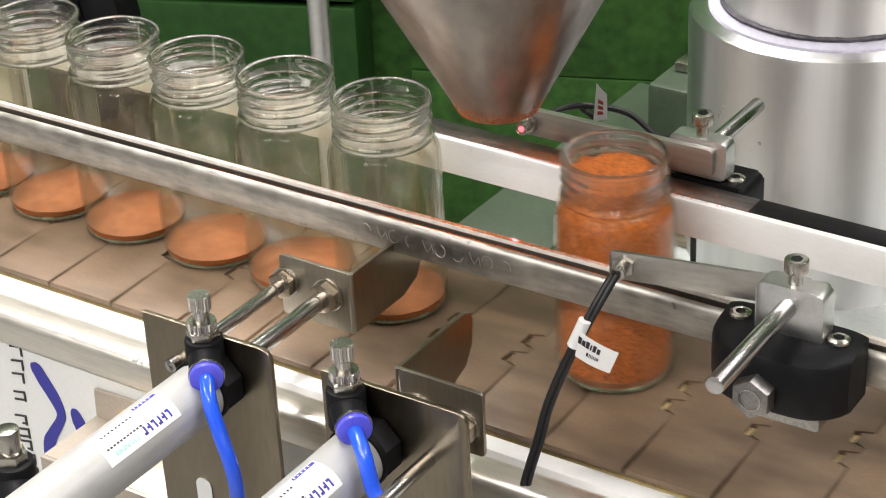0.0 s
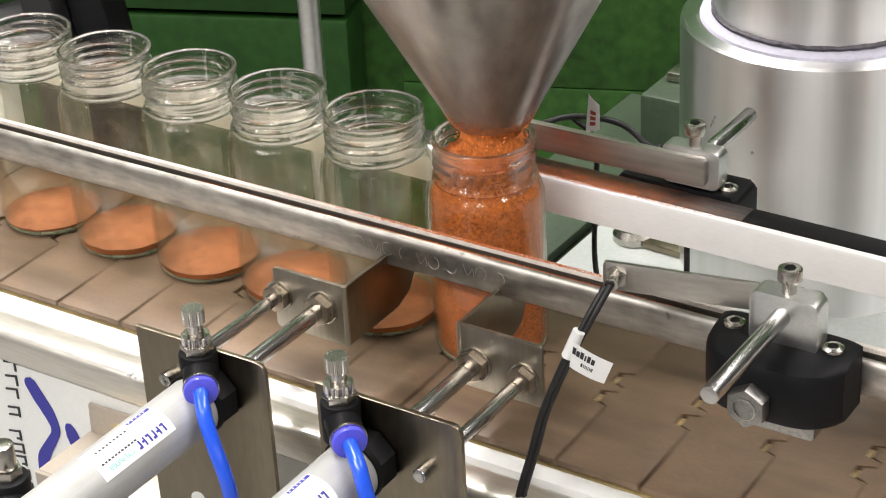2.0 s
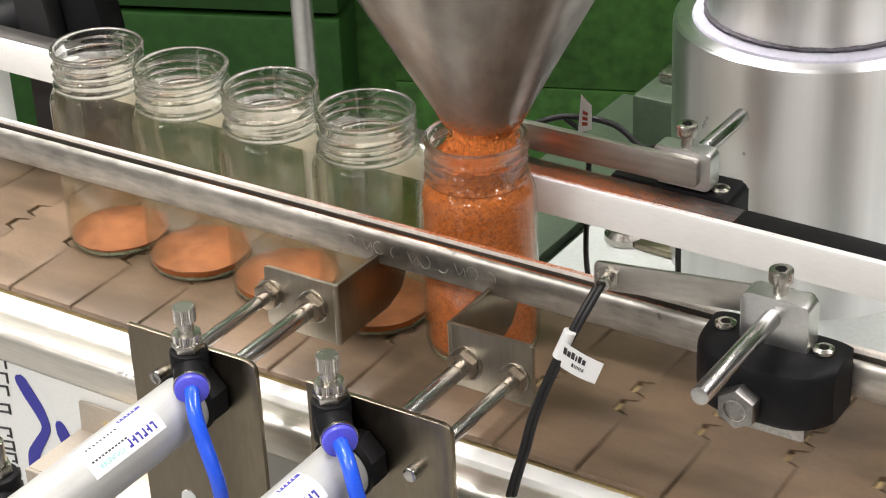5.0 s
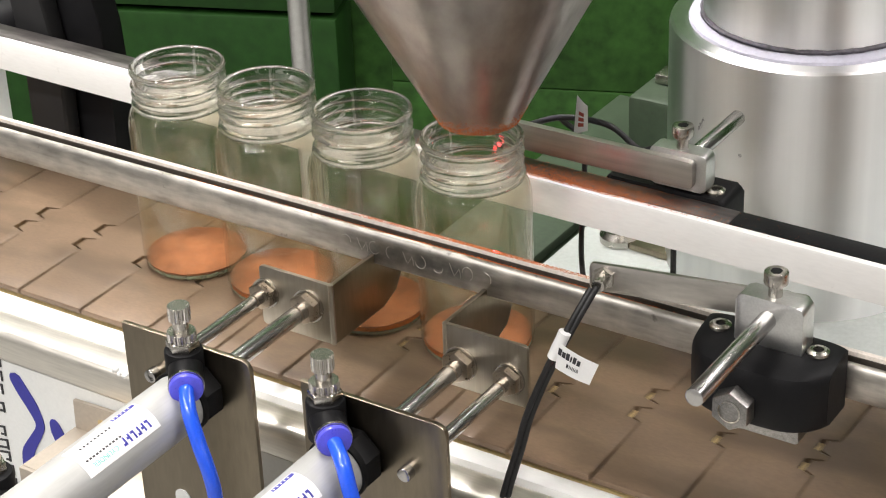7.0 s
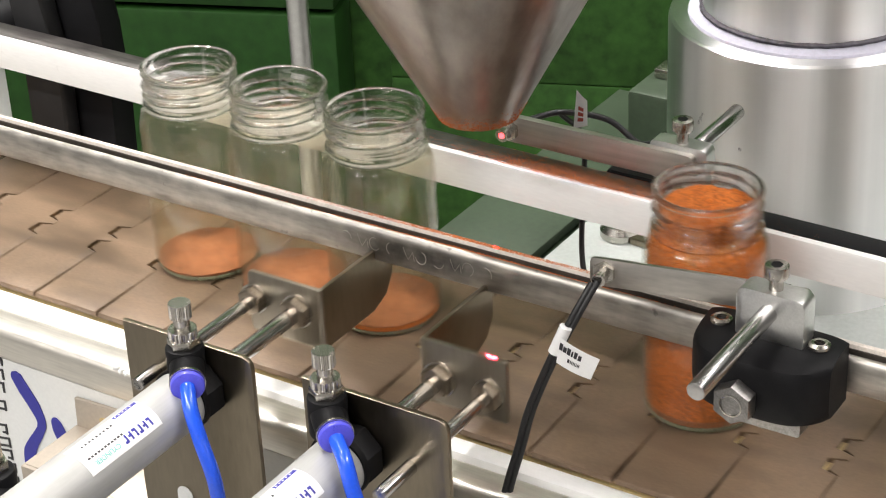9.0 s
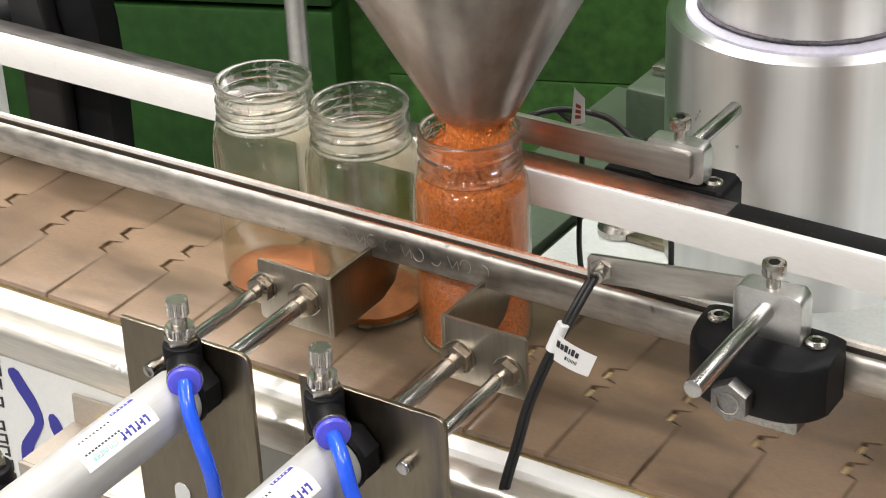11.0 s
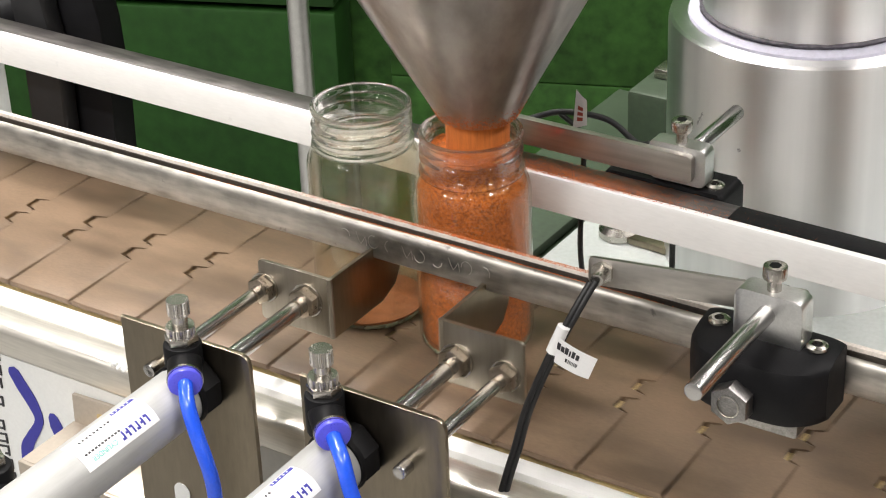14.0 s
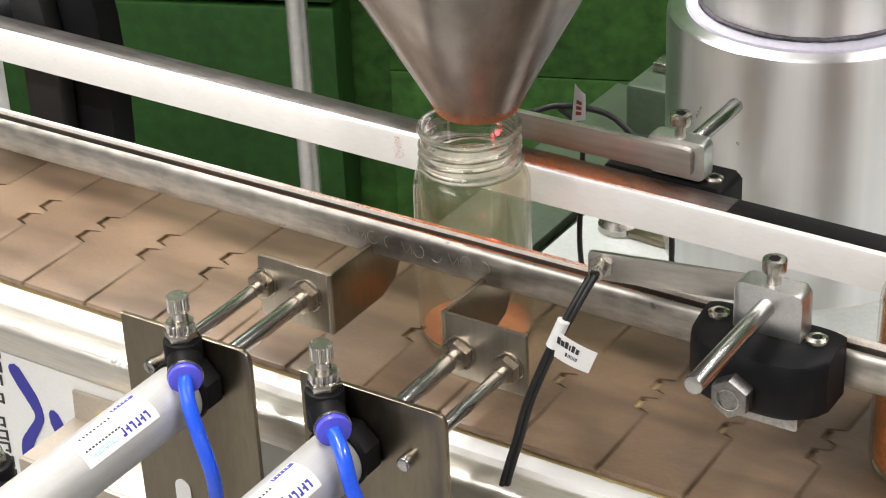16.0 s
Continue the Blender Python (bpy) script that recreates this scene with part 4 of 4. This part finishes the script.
def stop_plate(x0, x1, bend_left, rod_z, cxx, gx, z0):
    """The moving angle plate with piston rod and guide rod, drawn at its pushed-out place."""
    Y = -0.0640
    pl = thing("stop_plate", ((x0 + x1) / 2, Y, rod_z), "bent stainless stop plate on two chromed rods", "stop plate", "stop plates")
    zt = z0 + 0.0285
    w = 0.0018
    xb = x0 if bend_left else x1
    part("face", P(rounded(x0, x1, z0, zt, 0.0015), "y", Y - w, Y, 0.0003), PLATE, pl, "brushed face plate")
    end = -0.0130
    ol = [(Y - w + 0.0002, z0), (end - 0.016, z0), (end - 0.006, z0 + 0.004), (end - 0.001, z0 + 0.012), (end, zt - 0.006), (end - 0.002, zt - 0.0015), (end - 0.006, zt), (Y - w + 0.0002, zt)]
    xs = (xb - 0.0002, xb + w) if bend_left else (xb - w, xb + 0.0002)
    # same plate as the face; the dark reflection is put into its colour
    part("flange", P(ol, "x", xs[0], xs[1], 0.0003), SHEET, pl, "side flange with rounded end, darker steel for the clamp it reflects")
    part("bend", R((xb + (w / 2 if bend_left else -w / 2), Y - w / 2 - 0.0002, z0), (xb + (w / 2 if bend_left else -w / 2), Y - w / 2 - 0.0002, zt + 0.0001), 0.00125, n=16), PLATE, pl, "rounded bend")
    for x, r in ((cxx, 0.0037), (gx, 0.0029)):
        part("rod", R((x, Y - 0.0790 if x == gx else Y - 0.070, rod_z), (x, Y - 0.0015, rod_z), r, bevel=0.0005), CHROME, pl, "chromed rod")
        part("lock_nut", R((x, Y - w - 0.0052, rod_z), (x, Y - w - 0.0010, rod_z), 0.0071 if x == cxx else 0.0062, n=6, bevel=0.0006), NUTM, pl, "hexagon lock nut")
        part("wiper_ring", R((x, Y - w - 0.0100, rod_z), (x, Y - w - 0.0090, rod_z), r + 0.0001), NUTM, pl, "brownish ring round the rod")
        part("washer", R((x, Y - w - 0.0011, rod_z), (x, Y - w, rod_z), 0.0076 if x == cxx else 0.0068), NICKEL, pl)
    return pl


unit_a = stop_unit((-0.0237, 0.0403), 0.0365, 0.0140, 0.0, 0.0, (0.62, -0.74, -0.05), ((0.0262, -0.1600, 0.0405), (0.0315, -0.1625, 0.0299), (0.0368, -0.1630, 0.0122), (0.0347, -0.1600, -0.0135), (0.030, -0.155, -0.08)))
unit_b = stop_unit((0.0646, 0.1296), 0.0310, 0.0885, -0.0070, 0.004, (0.70, -0.66, -0.05), ((0.0975, -0.1600, 0.0420), (0.1025, -0.1630, 0.0320), (0.1071, -0.1630, 0.0152), (0.105, -0.160, -0.010), (0.100, -0.155, -0.08)))
plate_a = stop_plate(-0.0115, 0.0262, False, 0.0365, 0.0140, -0.0085, 0.0205)
plate_b = stop_plate(0.0810, 0.1205, True, 0.0310, 0.0895, 0.1125, 0.0190)

# third fitting further upstream, only its top in view
thr = thing("flow_valve", (-0.082, -0.205, -0.16), "black and nickel flow control valve", "valve")
vx, vz = -0.0562, -0.0225
part("body", R((vx, -0.190, vz - 0.02), (vx, -0.190, vz + 0.026), 0.009, bevel=0.002), BLACK, thr)
part("elbow", R((vx, -0.192, vz + 0.016), (vx + 0.022, -0.205, vz + 0.010), 0.008, bevel=0.001), BLACK, thr)
part("hexagon", R((vx, -0.190, vz + 0.026), (vx, -0.190, vz + 0.030), 0.0066, n=6), NICKEL, thr)
part("knob", R((vx, -0.190, vz + 0.030), (vx, -0.190, vz + 0.041), 0.0048, bevel=0.0005), NICKEL, thr)
part("post", B(vx - 0.006, vx + 0.006, -0.196, -0.184, -0.16, vz - 0.018), SHEET, thr)

# angle bracket and printed sign on the conveyor's side
ab = thing("angle_bracket", (-0.09, SIDE, -0.06), "pale slotted angle bracket on the conveyor side", "bracket")
part("top_plate", B(-0.1015, -0.030, -0.1330, SIDE - 0.0020, -0.0462, -0.0440, 0.0004), PALE, ab)
part("back_web", P([(-0.1015, -0.0620), (-0.050, -0.0620), (-0.050, -0.0270), (-0.1000, -0.0290)], "y", SIDE - 0.0024, SIDE - 0.0003, 0.0003), PALE, ab)
part("front_lip", B(-0.1015, -0.030, -0.1352, -0.1331, -0.0640, -0.0440, 0.0004), PALE, ab)
part("slot", P(rounded(-0.0840, -0.0700, -0.1130, -0.1070, 0.0028), "z", -0.0442, -0.0438), BEDM, ab, "oblong slot")
part("slot", P(rounded(-0.0860, -0.0780, -0.0385, -0.0345, 0.0019), "y", SIDE - 0.0026, SIDE - 0.0022), BEDM, ab, "oblong slot")
sg = thing("side_sign", (-0.13, SIDE, -0.06), "blue swoosh emblem and dark lettering bars on white panel", "sign")


def stroke(points, widths, y0, y1):
    pts = [Vector((x, 0, z)) for x, z in points]
    pts2 = spline(pts, 6)
    lft, rgt = [], []
    n = len(pts2)
    for i, p in enumerate(pts2):
        d = (pts2[min(i + 1, n - 1)] - pts2[max(i - 1, 0)]).normalized()
        u = i / (n - 1) * (len(widths) - 1)
        k = min(int(u), len(widths) - 2)
        w = widths[k] + (widths[k + 1] - widths[k]) * (u - k)
        s = Vector((d.z, 0, -d.x)) * w
        lft.append(((p + s).x, (p + s).z))
        rgt.append(((p - s).x, (p - s).z))
    return prism(bmesh.new(), lft + rgt[::-1], "y", y0, y1)


part("swoosh", stroke([(-0.1385, -0.0275), (-0.1375, -0.0300), (-0.1335, -0.0365), (-0.1288, -0.0435), (-0.1258, -0.0510), (-0.1272, -0.0565), (-0.1335, -0.0660), (-0.1368, -0.0725), (-0.1375, -0.0820)], [0.0016, 0.0036, 0.0040, 0.0038, 0.0028, 0.0024, 0.0030, 0.0036, 0.0040], SIDE - 0.0006, SIDE - 0.0002), INKB, sg, "blue swoosh")
part("drop", stroke([(-0.1168, -0.0462), (-0.1163, -0.0485), (-0.1150, -0.0530), (-0.1140, -0.0580)], [0.0012, 0.0030, 0.0040, 0.0030], SIDE - 0.0006, SIDE - 0.0002), INKB, sg, "blue drop")
# a line of slanted dark marks down the panel: one long and one short bar for each
for i, (x, z) in enumerate(((-0.1485, -0.0170), (-0.1490, -0.0240), (-0.1495, -0.0320), (-0.1505, -0.0395), (-0.1515, -0.0500), (-0.1535, -0.0640), (-0.1530, -0.0715), (-0.1530, -0.0785), (-0.1520, -0.0860), (-0.1515, -0.0935))):
    for dz, a, b in ((0.0021, -0.0038, 0.0038), (-0.0021, (-0.0038, 0.0005)[i % 2], (0.0038, 0.0038)[i % 2])):
        if i in (1, 2, 3) and dz < 0:
            continue
        part("letter_bar", P([(x + a, z + dz - 0.0005 + a * 0.2), (x + b, z + dz - 0.0005 + b * 0.2), (x + b, z + dz + 0.0005 + b * 0.2), (x + a, z + dz + 0.0005 + a * 0.2)], "y", SIDE - 0.0006, SIDE - 0.0002), INKK, sg)
    part("letter_bar", B(x + 0.0028, x + 0.0038, SIDE - 0.0007, SIDE - 0.0002, z - 0.0024, z + 0.0030), INKK, sg)

sit(ab)
sit(sg)

# spilled powder on the rails and belt
random.seed(11)


def spill(name, n, where, label):
    bm = bmesh.new()
    for i in range(n):
        x, y, z, s = where()
        h = random.uniform(0.5, 1.0) * s
        a = random.uniform(0, 2)
        vs = [bm.verts.new((x + s * math.cos(a + 2.1 * k), y + s * math.sin(a + 2.1 * k), z)) for k in range(3)]
        t = bm.verts.new((x, y, z + h))
        for k in range(3):
            bm.faces.new((vs[k], vs[(k + 1) % 3], t))
    ob = solid(name, bm, DUST)
    return tagged(ob, label, "powder", kind="stuff")


def on_near():
    x = random.gauss(0.075, 0.035) if random.random() < 0.8 else random.uniform(-0.08, 0.16)
    if random.random() < 0.45:
        return x, random.uniform(-0.0288, -0.0267), 0.0621, random.uniform(0.00006, 0.00026)
    return x, random.uniform(-0.0313, -0.0299), 0.0584, random.uniform(0.0001, 0.0005)


def on_far():
    x = random.gauss(0.085, 0.028) if random.random() < 0.93 else random.uniform(-0.05, 0.2)
    y = 0.0290 + abs(random.gauss(0, 0.006))
    return x, min(y, 0.0435), (0.0690 if y < 0.0305 else 0.0689) - 0.0096 * x, random.uniform(0.00007, 0.0003)


def on_face():
    x = random.gauss(-0.001, 0.0013)
    return x, 0.02775, random.uniform(0.0555, 0.0665), random.uniform(0.00008, 0.0003)


def clumps():
    x = random.choice((0.022, 0.048, 0.052, 0.062, 0.066, 0.070, 0.078, 0.084, 0.092)) + random.gauss(0, 0.0035)
    if random.random() < 0.25:
        return x, random.uniform(-0.0287, -0.0269), 0.0621, random.uniform(0.0002, 0.0005)
    return x, random.uniform(-0.0312, -0.0299), 0.0584, random.uniform(0.0003, 0.0009)


spill("spilled_powder", 160, on_face, "orange powder smear on the white rail face")
spill("spilled_powder", 800, clumps, "orange powder clumps in the rail channel")
spill("spilled_powder", 14000, on_near, "orange powder specks along the near rail")
spill("spilled_powder", 9000, on_far, "orange powder specks along the far rail")

# ---- movement ----
PERIOD, R0 = 2.894, -0.386
REL = [R0 + PERIOD * k for k in range(7)]


def ramp(t, a, b):
    u = min(1, max(0, (t - a) / (b - a)))
    return u * u * (3 - 2 * u)


SLOT = [E_POS, 0.0, -0.0520, -0.1030, -0.1540, -0.2045, -0.2550, -0.3055]


def jar_x(k, t):
    """Way of jar k along the line: waits in the queue, steps up with each release, fills, runs out."""
    if t >= REL[k]:
        d = t - REL[k]
        # further down the line the filled jars stand in a queue
        return min(E_POS + 0.158 * (d - 0.012 * (1 - math.exp(-d / 0.012))), 0.2665 + 0.0508 * (5 - k))
    s = k
    x = SLOT[min(s, 7)]
    for n in range(k):
        go = REL[n] + 0.66
        if t > go:
            a, b = SLOT[min(k - n, 7)], SLOT[k - n - 1]
            step = min(b + (0.0050 if k - n - 1 > 0 else 0), a + 0.157 * (t - go))
            if k - n - 1 > 0:
                step -= 0.0050 * ramp(t, REL[n] + 1.08, REL[n] + 1.35) if step > b else 0
            x = step
    return x


def pushed(t, retract, extend):
    """0 when out over the belt, 1 when drawn back."""
    for r in REL:
        a, b, c, d = r + retract[0], r + retract[1], r + extend[0], r + extend[1]
        if a <= t <= d:
            return ramp(t, a, b) - ramp(t, c, d)
    return 0.0


def motions():
    ts = [i / 10 for i in range(161)]
    walk(chain, [(t, pose(SPEED * GROW * t + SHIFT.x, SHIFT.y, SHIFT.z)) for t in ts])
    for k, j in enumerate(jars):
        walk(j, [(t, pose(jar_x(k, t), -0.001, SHIFT.z + 0.0002, 0, 0, TURN[k])) for t in ts])
    pa, pb = plate_a.location.copy(), plate_b.location.copy()
    walk(plate_a, [(t, pose(pa.x, pa.y - 0.0330 * pushed(t, (0.61, 0.90), (0.96, 1.24)), pa.z)) for t in ts])
    walk(plate_b, [(t, pose(pb.x, pb.y - 0.0480 * pushed(t, (-0.10, 0.03), (0.50, 0.84)), pb.z)) for t in ts])
    # filling: the stream drops, the layers rise one upon the other
    rows = [(0.0, pose(HX, 0, 0.205))]
    for k in range(1, 6):
        r = REL[k]
        a = r - 1.08
        for i, ob in enumerate(layers[k]):
            zf = LAYERS[i][0]
            u = i / (len(LAYERS) - 1)
            t0, t1 = a + 0.08, r - 0.96 + 0.33 * min(1, u / 0.8) + 0.09 * max(0, u - 0.8) / 0.2
            walk(ob, [(0.0, pose(0, 0, rest(i))), (t0, pose(0, 0, rest(i))), (t1, pose(0, 0, zf)), (16.0, pose(0, 0, zf))])
        rows += [(a, pose(HX, 0, 0.205)), (a + 0.06, pose(HX, 0, 0.112)), (r - 0.16, pose(HX, 0, 0.112)), (r - 0.02, pose(HX, 0, 0.205))]
    rows.append((16.0, pose(HX, 0, 0.205)))
    walk(stream, rows)


motions()
